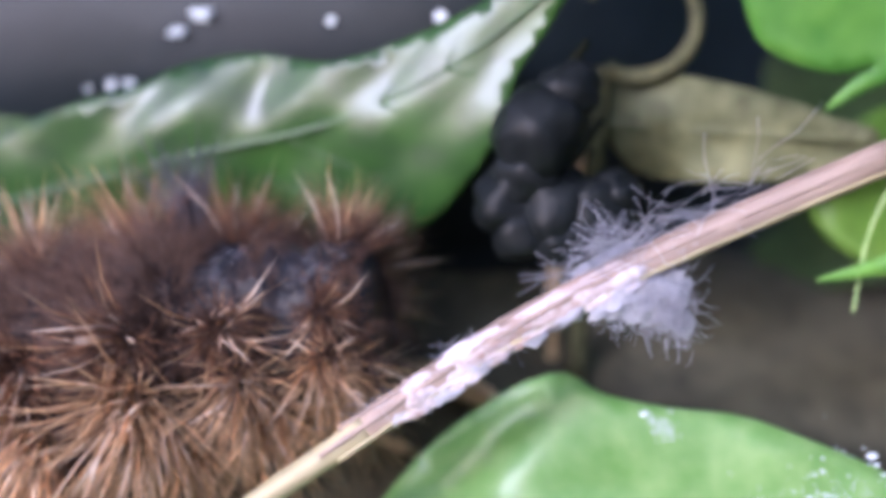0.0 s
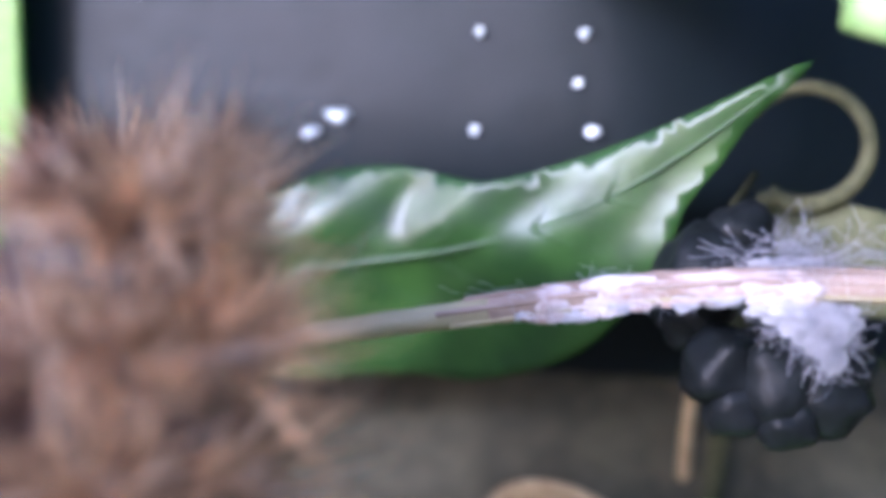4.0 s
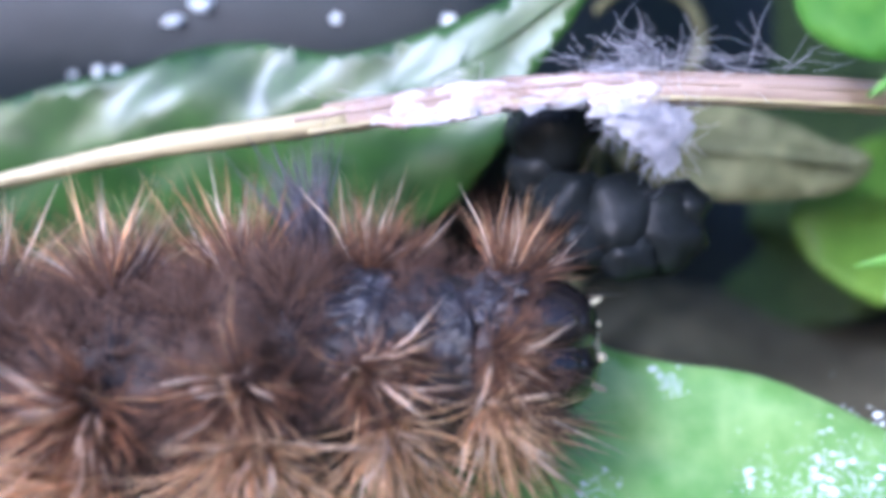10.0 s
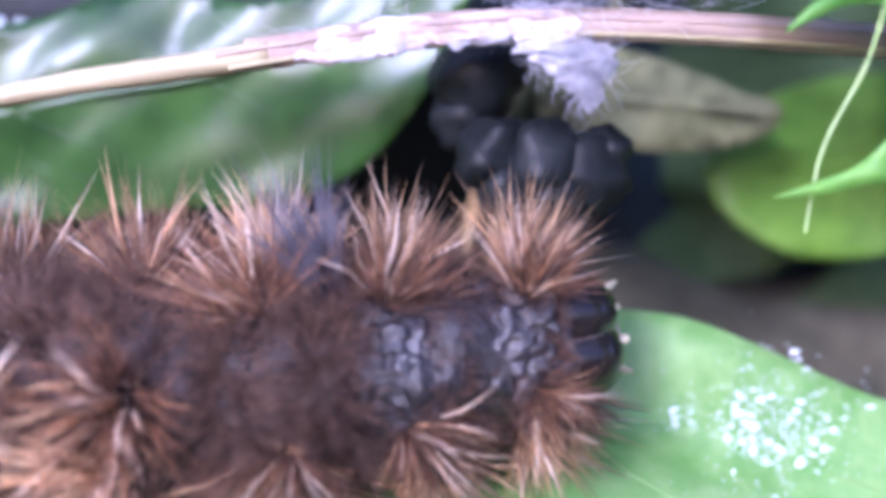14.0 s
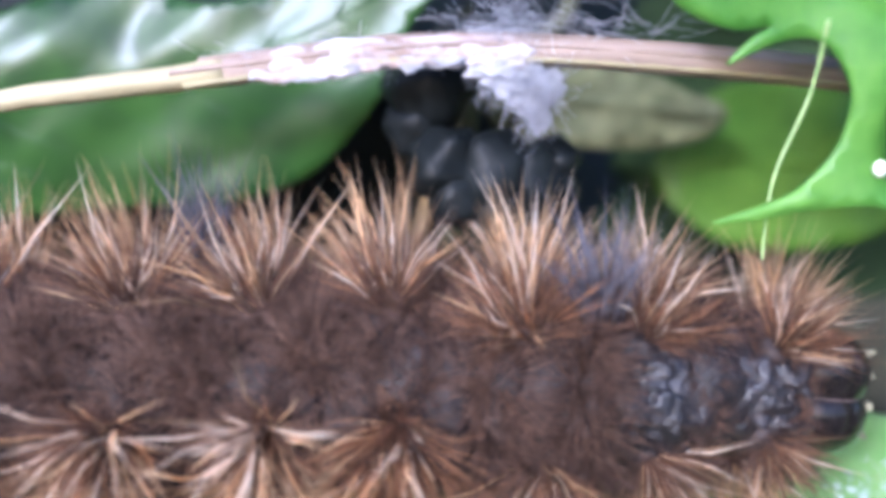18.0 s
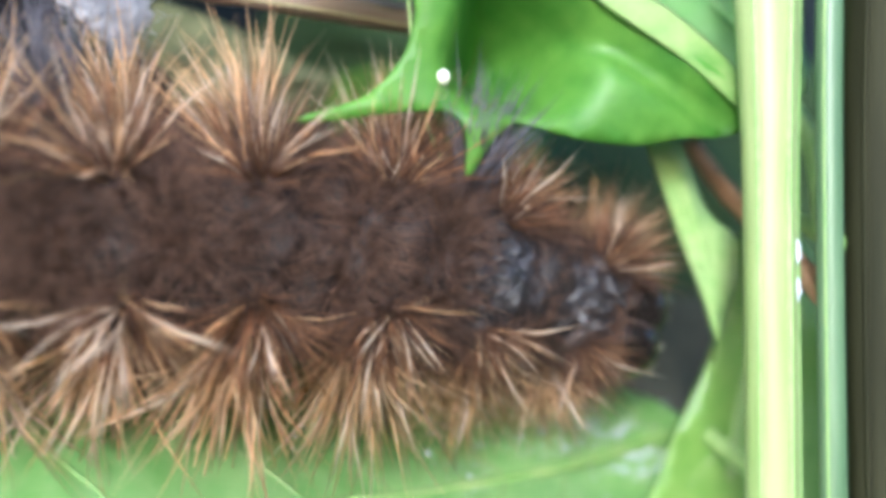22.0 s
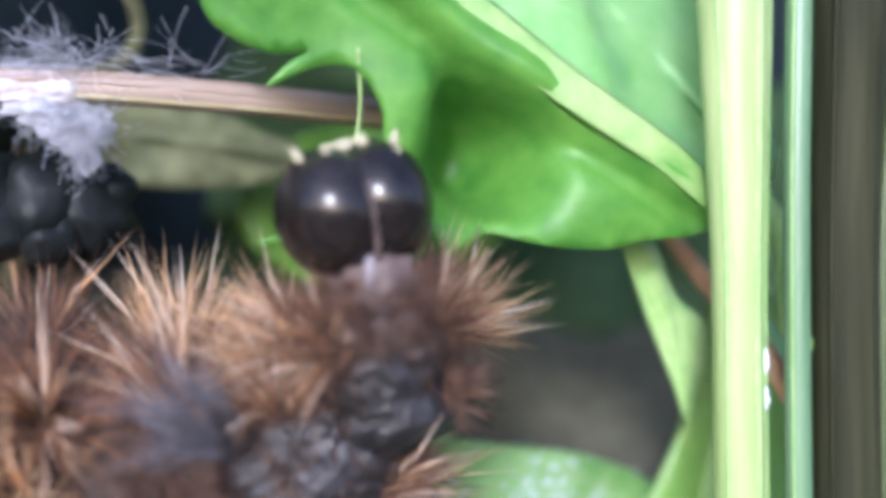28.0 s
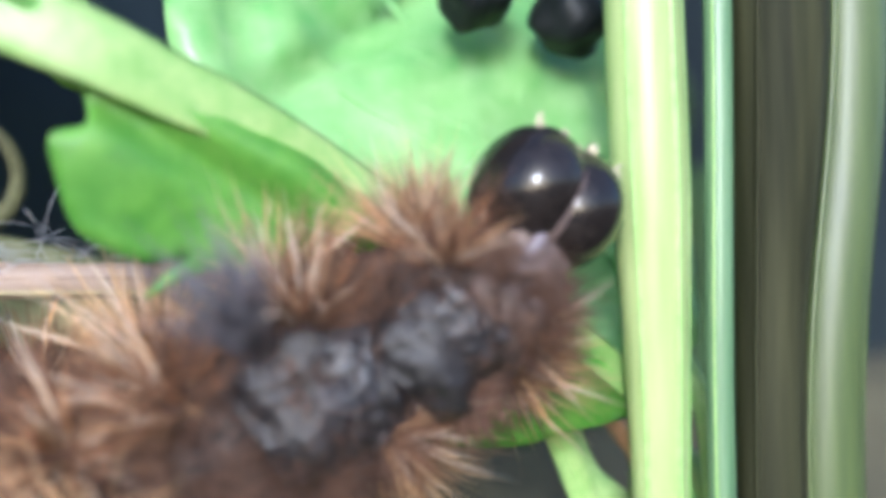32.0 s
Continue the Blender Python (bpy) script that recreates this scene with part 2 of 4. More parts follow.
def tube(bm, pts, radii, sides=10, rough=0.0, seed=0, flat=1.0):
    """A round tube along the points, with a radius for each point (or one for all), capped."""
    rnd = random.Random(seed)
    n = len(pts)
    radii = [radii] * n if isinstance(radii, (int, float)) else radii
    rings, up = [], Vector((0.13, 0.21, 0.97))
    for i, p in enumerate(pts):
        d = (pts[min(i + 1, n - 1)] - pts[max(i - 1, 0)]).normalized()
        u = d.cross(up)
        u = u.normalized() if u.length > 0.05 else d.cross(Vector((1, 0, 0))).normalized()
        w = d.cross(u)
        squeeze = lambda v: Vector((v.x, v.y * flat, v.z))
        rings.append([bm.verts.new(p + squeeze(u * math.cos(a) + w * math.sin(a)) * radii[i] * (1 + rough * rnd.uniform(-1, 1)))
                      for a in (math.tau * s / sides for s in range(sides))])
    for r, q in zip(rings, rings[1:]):
        for s in range(sides):
            bm.faces.new((r[s], r[(s + 1) % sides], q[(s + 1) % sides], q[s]))
    bm.faces.new(rings[0])
    bm.faces.new(list(reversed(rings[-1])))
    return bm


def taper(n, a, b, power=1.0):
    return [a + (b - a) * (i / (n - 1)) ** power for i in range(n)]


def lathe(bm, profile, sides=20, squash=1.0, wobble=0.0, seed=0):
    """Turned about the x axis: (x, radius) pairs."""
    rings = []
    for x, r in profile:
        ring = []
        for s in range(sides):
            a = math.tau * s / sides
            k = r * (1 + wobble * noise.noise(Vector((x * 0.9 + seed * 7, math.cos(a) * 2.2, math.sin(a) * 2.2))))
            ring.append(bm.verts.new((x, k * math.cos(a), k * math.sin(a) * squash)))
        rings.append(ring)
    for r, q in zip(rings, rings[1:]):
        for s in range(sides):
            bm.faces.new((r[s], r[(s + 1) % sides], q[(s + 1) % sides], q[s]))
    bm.faces.new(rings[0])
    bm.faces.new(list(reversed(rings[-1])))
    return bm


def ball(bm, x, y, z, rx, ry=None, rz=None, level=2, lumpy=0.0, seed=0):
    made = bmesh.ops.create_icosphere(bm, subdivisions=level, radius=1.0)
    for v in made["verts"]:
        k = 1 + lumpy * noise.noise(v.co * 1.7 + Vector((seed * 3.1, 0, 0)))
        v.co = Vector((x + v.co.x * rx * k, y + v.co.y * (ry or rx) * k, z + v.co.z * (rz or rx) * k))
    return bm


def inside(p, poly):
    hit, j = False, len(poly) - 1
    for i in range(len(poly)):
        a, b = poly[i], poly[j]
        if (a.y > p.y) != (b.y > p.y) and p.x < (b.x - a.x) * (p.y - a.y) / (b.y - a.y) + a.x:
            hit = not hit
        j = i
    return hit


def sheet(outline, depth, thick=0.25, step=0.8, smooth=4):
    """A curved blade: an outline in x and z, filled with a fine net whose depth in y is depth(x, z)."""
    from mathutils.geometry import delaunay_2d_cdt
    edge = [Vector((p.x, p.y)) for p in smooth_line([(x, z, 0) for x, z in outline], smooth, True)] if smooth else [Vector(p) for p in outline]
    xs, zs = [p.x for p in edge], [p.y for p in edge]
    pts, k = list(edge), len(edge)
    x, row = min(xs) + step / 2, 0
    while x < max(xs):
        z = min(zs) + step * (0.5 if row % 2 else 0.1)
        while z < max(zs):
            p = Vector((x, z))
            if inside(p, edge) and min((p - q).length for q in edge) > step * 0.45:
                pts.append(p)
            z += step
        x, row = x + step * 0.87, row + 1
    vs, _, fs, *_ = delaunay_2d_cdt(pts, [(i, (i + 1) % k) for i in range(k)], [list(range(k))], 1, 1e-5)
    bm = bmesh.new()
    front = [bm.verts.new((p.x, depth(p.x, p.y) - thick / 2, p.y)) for p in vs]
    back = [bm.verts.new((p.x, depth(p.x, p.y) + thick / 2, p.y)) for p in vs]
    count = {}
    for f in fs:
        bm.faces.new([front[i] for i in f])
        bm.faces.new([back[i] for i in reversed(f)])
        for a, b in zip(f, [*f[1:], f[0]]):
            count[(a, b)] = True
    for a, b in list(count):
        if (b, a) not in count:
            bm.faces.new((front[a], back[a], back[b], front[b]))
    return bm


def wave(x, z, size=0.25, grain=0.35, seed=0):
    return size * noise.noise(Vector((x * grain + seed * 5.3, z * grain, seed)))


def hairs(n, length, cone, width, seed, bend=0.28, core=0.3):
    """A brush of fine tapering bristles that fans out along +z."""
    rnd = random.Random(seed)
    bm = bmesh.new()
    for _ in range(n):
        th = cone * math.sqrt(rnd.random())
        ph = rnd.uniform(0, math.tau)
        d = Vector((math.sin(th) * math.cos(ph), math.sin(th) * math.sin(ph), math.cos(th)))
        u = d.orthogonal().normalized()
        w = d.cross(u)
        side = (u * rnd.uniform(-1, 1) + w * rnd.uniform(-1, 1)) * bend
        ln = length * rnd.uniform(0.38, 1.12)
        foot = Vector((rnd.uniform(-core, core), rnd.uniform(-core, core), -0.15))
        r = width * rnd.uniform(0.5, 1.5)
        rings = []
        for k, f in ((0.0, 1.0), (0.55, 0.85)):
            c = foot + d * ln * k + side * ln * k * k
            rings.append([bm.verts.new(c + (u * math.cos(a) + w * math.sin(a)) * r * f) for a in (0, 2.094, 4.189)])
        tip = bm.verts.new(foot + d * ln + side * ln)
        a, b = rings
        for s in range(3):
            bm.faces.new((a[s], a[(s + 1) % 3], b[(s + 1) % 3], b[s]))
            bm.faces.new((b[s], b[(s + 1) % 3], tip))
    return bm


def ground_height(x, y):
    """The soil bank, rising behind the plants."""
    k = min(max((y + 8) / 34, 0), 1)
    rise = 26 - 6 * min(max((x - 4) / 10, 0), 1)
    return -22 + rise * k * k * (3 - 2 * k)


# ---- the setting ----
def ease(u):
    u = min(max(u, 0), 1)
    return u * u * (3 - 2 * u)


def wall_depth(x, z):
    return 17 + 12 * ease((x + 2) / 30) - 8.5 * (1 - ease((x + 1) / 12)) * ease((z + 2) / 10)


def build_setting():
    bm = bmesh.new()
    xs = [-60000, -8000, -1500, -400, -160, *[-90 + 3 * i for i in range(77)], 220, 500, 1600, 8000, 60000]
    ys = [-60000, -8000, -1500, -400, -160, -90, *[-60 + 3 * i for i in range(34)], 60, 120, 400, 1500, 8000, 60000]
    grid = [[bm.verts.new((x, y, ground_height(x, y) + (0.8 * noise.noise(Vector((x * 0.21, y * 0.21, 0))) + 0.45 * noise.noise(Vector((x * 0.6, y * 0.6, 4)))
                           if abs(x) < 150 and abs(y) < 70 else 0))) for x in xs] for y in ys]
    for r, q in zip(grid, grid[1:]):
        for i in range(len(xs) - 1):
            bm.faces.new((r[i], r[i + 1], q[i + 1], q[i]))
    tagged(part("ground", bm, M_SOIL), "damp brown soil bank under the plants", "ground", kind="structure")
    bm = bmesh.new()
    nx, nz = 132, 46
    rows = []
    for back in (0, 1.2):
        rows.append([[bm.verts.new((-150 + 330 * i / nx, wall_depth(-150 + 330 * i / nx, -14 + 115 * j / nz) + back + 0.2 * noise.noise(Vector((i * 0.18, j * 0.2, 2))), -14 + 115 * j / nz))
                      for i in range(nx + 1)] for j in range(nz + 1)])
    for g in rows:
        for a, b in zip(g, g[1:]):
            for i in range(nx):
                bm.faces.new((a[i], a[i + 1], b[i + 1], b[i]))
    f, b = rows
    for i in range(nx):
        bm.faces.new((f[0][i], b[0][i], b[0][i + 1], f[0][i + 1]))
        bm.faces.new((f[nz][i], f[nz][i + 1], b[nz][i + 1], b[nz][i]))
    for j in range(nz):
        bm.faces.new((f[j][0], f[j + 1][0], b[j + 1][0], b[j][0]))
        bm.faces.new((f[j][nx], b[j][nx], b[j + 1][nx], f[j + 1][nx]))
    tagged(part("backdrop", bm, M_WALL), "dark slate-blue plastic sheet behind the plants", "backdrop", kind="structure")


build_setting()


# ---- leaves and stems ----
def stem(name, label, pts, radii, mat, category="stem", group="", ridges=0, ridge_mat=None):
    line = smooth_line(pts, 8)
    ob = thing(name, label, category, at(*pts[0]), group)
    base = Vector(pts[0])
    n = len(line)
    rr = taper(n, *radii) if isinstance(radii, tuple) else radii
    part("stalk", tube(bmesh.new(), [p - base for p in line], rr, 14, 0.02), mat, ob)
    for k in range(ridges):
        a = math.radians(-60 + 120 * k / max(ridges - 1, 1) + 7 * k)
        off = Vector((math.sin(a), -math.cos(a), 0))
        part("ridge", tube(bmesh.new(), [p - base + off * rr[i] for i, p in enumerate(line)], rr[0] * (0.1 + 0.04 * (k % 3)), 6), ridge_mat, ob, "raised lengthwise ridge")
    return ob


def leaf(name, label, outline, depth, mat, rib=None, rib_mat=M_RIB, veins=0, thick=0.22, step=0.8, petiole=None, rib_size=(0.35, 0.1), rib_flat=0.5):
    """A leaf with blade, midrib, side veins and petiole."""
    x0 = sum(p[0] for p in outline) / len(outline)
    z0 = sum(p[1] for p in outline) / len(outline)
    base = Vector((x0, depth(x0, z0), z0))
    ob = thing(name, label, "leaf", at(*base))
    bm = sheet(outline, depth, thick, step)
    for v in bm.verts:
        v.co -= base
    part("blade", bm, mat, ob)
    if rib:
        line = smooth_line([(x, depth(x, z) - thick * 0.6, z) for x, z in rib], 6)
        part("midrib", tube(bmesh.new(), [p - base for p in line], taper(len(line), *rib_size), 10, 0, 0, rib_flat), rib_mat, ob)
        if veins:
            poly = [Vector((p.x, p.y)) for p in smooth_line([(x, z, 0) for x, z in outline], 4, True)]
            n = len(line)
            for k in range(veins):
                i = int(n * (0.08 + 0.8 * k / veins))
                p, d = line[i], (line[min(i + 1, n - 1)] - line[i - 1]).normalized()
                for sgn in (1, -1):
                    a = math.radians(42) * sgn
                    way = Vector((d.x * math.cos(a) - d.z * math.sin(a), 0, d.x * math.sin(a) + d.z * math.cos(a)))
                    pts = []
                    for s in range(12):
                        q = p + way * s * 0.6 + Vector((d.x, 0, d.z)) * 0.03 * s * s
                        if not inside(Vector((q.x, q.z)), poly):
                            break
                        pts.append(Vector((q.x, depth(q.x, q.z) - thick * 0.5 + 0.05, q.z)) - base)
                    if len(pts) > 3:
                        part("vein", tube(bmesh.new(), pts, taper(len(pts), 0.1, 0.03), 5), rib_mat, ob)
    if petiole:
        line = smooth_line(petiole[0], 6)
        part("petiole", tube(bmesh.new(), [p - base for p in line], taper(len(line), *petiole[1]), 8), petiole[2] if len(petiole) > 2 else M_RIB, ob)
    return ob


# the tall stalks
def swell(n, low, high):
    """Radii of a stalk that thickens upward, sized to fit the camera's view."""
    return [low + (high - low) * min(max((k / (n - 1) - 0.42) / 0.2, 0), 1) for k in range(n)]


stem("plant_stalk", "smooth yellow-green upright plant stem rooted in soil", [(22.1, -5, -22.5), (22.05, -5, -8), (22.05, -5, 3), (21.9, -5, 14), (21.7, -5, 40)], swell(33, 0.74, 1.05), M_STEM, "stem", "upright stems", 3, M_RIB)
stem("pale_stalk", "pale blue-green upright stem rooted in soil", [(24.2, -5, -22.4), (24.15, -5, 0), (24.5, -5, 14), (24.6, -5, 40)], (0.38, 0.42), M_PALE_STEM, "stem", "upright stems", 1, M_RIB)
stem("dry_cane", "dark brown dry upright stem rooted in soil", [(25.9, -5, -22.4), (25.85, -5, 0), (26.6, -5, 14), (26.8, -5, 40)], swell(25, 0.98, 1.5), M_BROWN_STEM, "stem", "upright stems", 2, M_BROWN_STEM)
stem("green_cane", "dull green upright stem rooted in soil", [(28.5, -4.4, -22.3), (28.4, -4.4, 0), (30.0, -4.4, 14), (30.5, -4.4, 40)], (1.2, 1.2), M_DULL_STEM, "stem", "upright stems", 2, M_DULL_STEM)

# water drops on the stalks, their glints put into the pale colour
for x, y, z in ((22.6, -5.5, -2.75), (22.62, -5.48, -3.75), (29.0, -5.5, -2.6), (29.05, -5.48, -3.9)):
    blot = ball(bmesh.new(), 0, 0, 0, 0.1, 0.07, 0.34, 4)
    for v in blot.verts:
        v.co *= 1 + 0.6 * noise.noise(v.co * 5.5 + Vector((9 * x, z, 0)))
    tagged(part("water_drop", blot, M_DROP_GLINT, None, "", at(x, y, z)), "water drop on an upright stem, its bluish-white glint painted in", "water drop", "drops on the stems")

# the toothed leaf on the stem
def toothed_depth(x, z):
    rib = 1.6 + (22.9 - x) * 0.62
    d = z - rib
    u = x - 13.7 - 0.2 * (z - 2.3)
    hollow = 4.6 * ease((u + 1.0) / 3.0) * ease((4.4 - u) / 2.4) * ease((z - 0.9) / 2) * ease(-(d + 0.4) / 1.6)
    return -2.6 - 0.07 * max(0, x - 14) - 0.3 * math.exp(-d * d / 1.2) + 0.6 * math.exp(-(d + 1.05) ** 2 / 0.2) + 0.5 * math.exp(-(d - 1.1) ** 2 / 0.2) + 0.10 * abs(d) + hollow + wave(x, z, 0.5, 0.3, 1)


RIB_LINE = [(22.7, 1.6), (20.6, 3.3), (17.6, 5.2), (14.5, 7.6), (11.8, 9.1), (9.7, 10.0), (7.5, 11.0), (4.5, 12.2)]
LOWER_EDGE = [(22.7, 1.3), (20.4, 0.75), (19.1, 0.5), (17.3, 0.6), (15.6, 0.95), (15.1, 0.85), (14.55, 0.2), (14.2, -0.45), (14.0, -0.55), (13.95, 0.1), (13.8, 0.8)]
HOOK_EDGE = [(13.2, 1.2), (11.4, 1.05), (10.2, 0.8), (8.9, 0.7), (10.1, 1.15), (11.1, 1.6), (12.0, 2.6), (12.3, 3.6), (12.2, 4.5), (11.5, 5.5), (10.4, 5.5), (9.1, 4.9), (9.7, 5.6), (10.2, 5.9)]
UPPER_EDGE = [(9.3, 5.8), (8.3, 6.1), (7.5, 6.7), (7.1, 7.9), (7.0, 8.8), (7.8, 9.1), (7.7, 10.1), (7.3, 11.0), (5.5, 12.2), (3.5, 13.4), (6.6, 12.5), (9.9, 10.8), (12.0, 9.75), (14.7, 8.25), (17.8, 5.95), (20.8, 3.95)]
TOOTHED = LOWER_EDGE + HOOK_EDGE + UPPER_EDGE
toothed_leaf = leaf("toothed_leaf", "bright green toothed leaf with hooked tips joined to the stem", TOOTHED, toothed_depth, M_FRESH_LEAF, RIB_LINE, M_SOFT_RIB, step=0.36, rib_size=(0.45, 1.0), rib_flat=0.1,
     petiole=([(22.7, -3.6, 1.5), (22.8, -4.3, 1.2), (22.5, -4.9, 0.6)], (0.3, 0.35)))
tooth_base = Vector(toothed_leaf.matrix_basis.translation) / MM
# the lobe sits behind the blade, scaled to fit the camera's view
lobe = sheet([(3.28, 13.76), (5.2, 12.2), (6.64, 11.36), (7.48, 10.7), (8.08, 10.52), (8.62, 10.46), (8.98, 10.46), (8.62, 10.88), (8.68, 11.72), (8.32, 12.8), (7.48, 14.0), (5.92, 15.32), (3.76, 16.16), (2.56, 15.2)],
             lambda x, z: 1.2 + 0.03 * (x - 5.5) ** 2 + wave(x, z, 0.4, 0.4, 17), 0.22, 0.45)
for v in lobe.verts:
    v.co -= tooth_base
part("lobe", lobe, M_LIGHT_LEAF, toothed_leaf, "bright yellow-green lobe, set back and scaled to fit the camera view")
egg = tagged(part("insect_egg", ball(bmesh.new(), 0, 0, 0, 0.2, 0.18, 0.23), M_EGG, None, "", at(13.25, toothed_depth(13.25, 2.2) - 0.25, 2.2)), "tiny glossy cream insect egg on the toothed leaf", "egg")

# the broad light leaf behind it
def broad_depth(x, z):
    crease = ((x - 18.3) - 1.34 * (z - 14.2)) / 1.67
    return 2.0 + 0.45 * (z - 9) + wave(x, z, 1.0, 0.25, 2) + wave(x, z, 0.55, 0.7, 31) + 1.3 * math.exp(-crease * crease / 0.2) - 0.25 * abs(crease) / (1 + 0.3 * abs(crease))


leaf("broad_leaf", "broad mint-green leaf standing behind the toothed leaf", [(25.5, 2.4), (22, 2.8), (18, 5.6), (14, 8.4), (11.8, 10.2), (10.6, 12.6), (11, 16), (13, 20), (20, 23), (27, 20), (28.5, 12), (27.5, 6)],
     broad_depth, M_MINT_LEAF, [(25.8, 3.2), (22, 9), (18.5, 15), (16, 20)], M_MINT_LEAF, veins=6, rib_size=(0.25, 0.1), petiole=([(25.8, -0.6, 3.2), (25.6, -2.5, 1), (24.3, -4.7, -2)], (0.3, 0.4)))

# the lower leaf on which the caterpillar walks
def lower_depth(x, z):
    d = -3.0 - 0.28 * max(0, x - 3) - z
    fold = (x - 0.9) * 0.74 - (z + 2.0) * 0.67
    groove = 0.75 * math.exp(-fold * fold / 0.35) * ease((-1.4 - z) / 1.0) * ease((z + 9) / 4)
    return groove + 4.4 - 0.15 * d - 0.95 * max(0, d - 2.6) + wave(x, z, 0.5, 0.3, 3)


LOWER = [(-7, -9.6), (-5.3, -7.0), (-2.3, -3.6), (1.4, -1.5), (3.2, -2.1), (5.2, -2.5), (8.0, -2.85), (10.9, -4.0), (14.1, -5.4), (18.8, -6.5), (22.5, -7.2), (25.6, -8.9),
         (24, -12), (18, -15), (10, -17), (1, -16), (-5, -13.5)]
lower_leaf = leaf("lower_leaf", "light green shiny leaf speckled with water drops", LOWER, lower_depth, M_WET_LEAF, [(25.4, -8.9), (17.5, -10.2), (8.6, -10.2), (-1.5, -9.6)], M_SOFT_RIB, veins=6, rib_size=(0.3, 0.12),
                  petiole=([(25.4, 3.2, -8.9), (25.6, 0.0, -10.2), (24.4, -4.7, -11)], (0.28, 0.36)))
low_base = Vector(lower_leaf.matrix_basis.translation) / MM
rnd = random.Random(5)
for cx, cz, r, n in ((10.6, -6.5, 1.9, 110), (23.0, -9.6, 1.2, 50), (16.0, -9.0, 1.6, 30), (20.2, -8.3, 1.5, 50), (5.1, -3.1, 0.4, 8), (2.6, -6.3, 0.7, 10), (7.7, -5.9, 0.6, 8)):
    for _ in range(n):
        x, z, s = cx + rnd.gauss(0, r * 0.6), cz + rnd.gauss(0, r * 0.5), rnd.choice((0.04, 0.05, 0.07, 0.09, 0.12))
        y = lower_depth(x, z) - 0.11
        part("drop", ball(bmesh.new(), 0, 0, 0, s * rnd.uniform(0.8, 1.5), s * 0.45, s * rnd.uniform(0.7, 1.1), 2, 0.7, x), M_DROP_GLINT, lower_leaf, "", at(x - low_base.x, y - low_base.y, z - low_base.z, -35))
    spray = bmesh.new()
    for _ in range(n * 7):
        x, z, s = cx + rnd.gauss(0, r * 0.65), cz + rnd.gauss(0, r * 0.5), rnd.uniform(0.015, 0.05)
        ball(spray, x - low_base.x, lower_depth(x, z) - 0.11 - low_base.y, z - low_base.z, s * rnd.uniform(0.8, 1.5), s * 0.5, s, 1, 0.4, x)
    tagged(part("drop_spray", spray, M_DROP_GLINT, lower_leaf, "fine spray of tiny water drops"), kind="stuff")


# the glossy leaf behind the twig, tilted to mirror the sun at the camera
def glossy_depth(x, z):
    edge = 8.1 if x < -4 else 8.1 + 0.39 * (x + 4)
    over = z - edge + 2.4
    up = 0.5 * (over + math.sqrt(over * over + 0.6))
    curl = min(max((x + 17) / 4, 0), 1)
    return 5.0 - 0.2 * (over - up) + curl * 0.17 * up - 0.12 * (1 - curl) * up - 0.17 * max(x + 2, -7) + wave(x, z, 0.3, 0.3, 4) + wave(x - 1.2 * z, z * 0.25, 0.5, 0.3, 9) + wave(x - 0.8 * z, z * 0.3, 0.035, 1.3, 29)


leaf("glossy_leaf", "dark green glossy pointed leaf with its upper edge tilted to mirror the sun", [(4.2, 11.3), (2.6, 9.6), (1.7, 8.3), (0.6, 6.8), (-0.1, 4.9), (-2.1, 2.5), (-4, 1.4), (-6.6, 0.8), (-9, 0.8), (-12, 0.5), (-16, 0.1), (-20, 0.6), (-22.6, 2.4),
     (-21.4, 4.6), (-18.8, 6.0), (-15.8, 6.8), (-13.6, 7.3), (-11.8, 8.0), (-9.0, 8.2), (-6, 7.7), (-3, 8.4), (-1, 9.1), (1.2, 10.0)], glossy_depth, M_GLOSSY_LEAF,
     [(-22.3, 2.6), (-17, 3.6), (-12, 4.6), (-6, 5.6), (-1, 7.6), (4, 11.1)], M_GLOSSY_LEAF, veins=7, step=0.45, rib_size=(0.22, 0.05), petiole=([(-22.3, 6.6, 2.6), (-23.5, 8, 0), (-24.5, 9.5, -4), (-25, 10, -11)], (0.25, 0.4), M_SHADE_TONED_LEAF))

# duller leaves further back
leaf("dull_leaf", "dull green leaf, deep shade put into its colour", [(-30, 6.5), (-24.5, 6.6), (-18.8, 6.1), (-17.8, 2), (-18.3, -2), (-24, -3.5), (-30, -2), (-33, 3)], lambda x, z: 8 + wave(x, z, 0.8, 0.3, 5), M_SHADE_TONED_LEAF,
     [(-32.5, 3), (-25, 2), (-18, 1.6)], M_SHADE_TONED_LEAF, veins=4, petiole=([(-32.5, 8, 3), (-35, 12, -2), (-36, 14, -10)], (0.25, 0.4), M_SHADE_TONED_LEAF))
for x in (-29.8, -18.6):
    leaf("bud_scale", "pale green pointed bud scale before a dull leaf", [(x - 0.9, -0.5), (x - 0.7, 2.0), (x - 0.2, 4.2), (x + 0.1, 5.4), (x + 0.5, 3.4), (x + 0.9, 1.2), (x + 0.6, -0.6)], lambda u, z: 8.6 + 0.1 * z, M_KHAKI,
         petiole=([(x, 8.6, -0.4), (x + 0.3, 9.5, -6), (x + 0.4, 12, -12)], (0.3, 0.35), M_SHADE_TONED_LEAF))
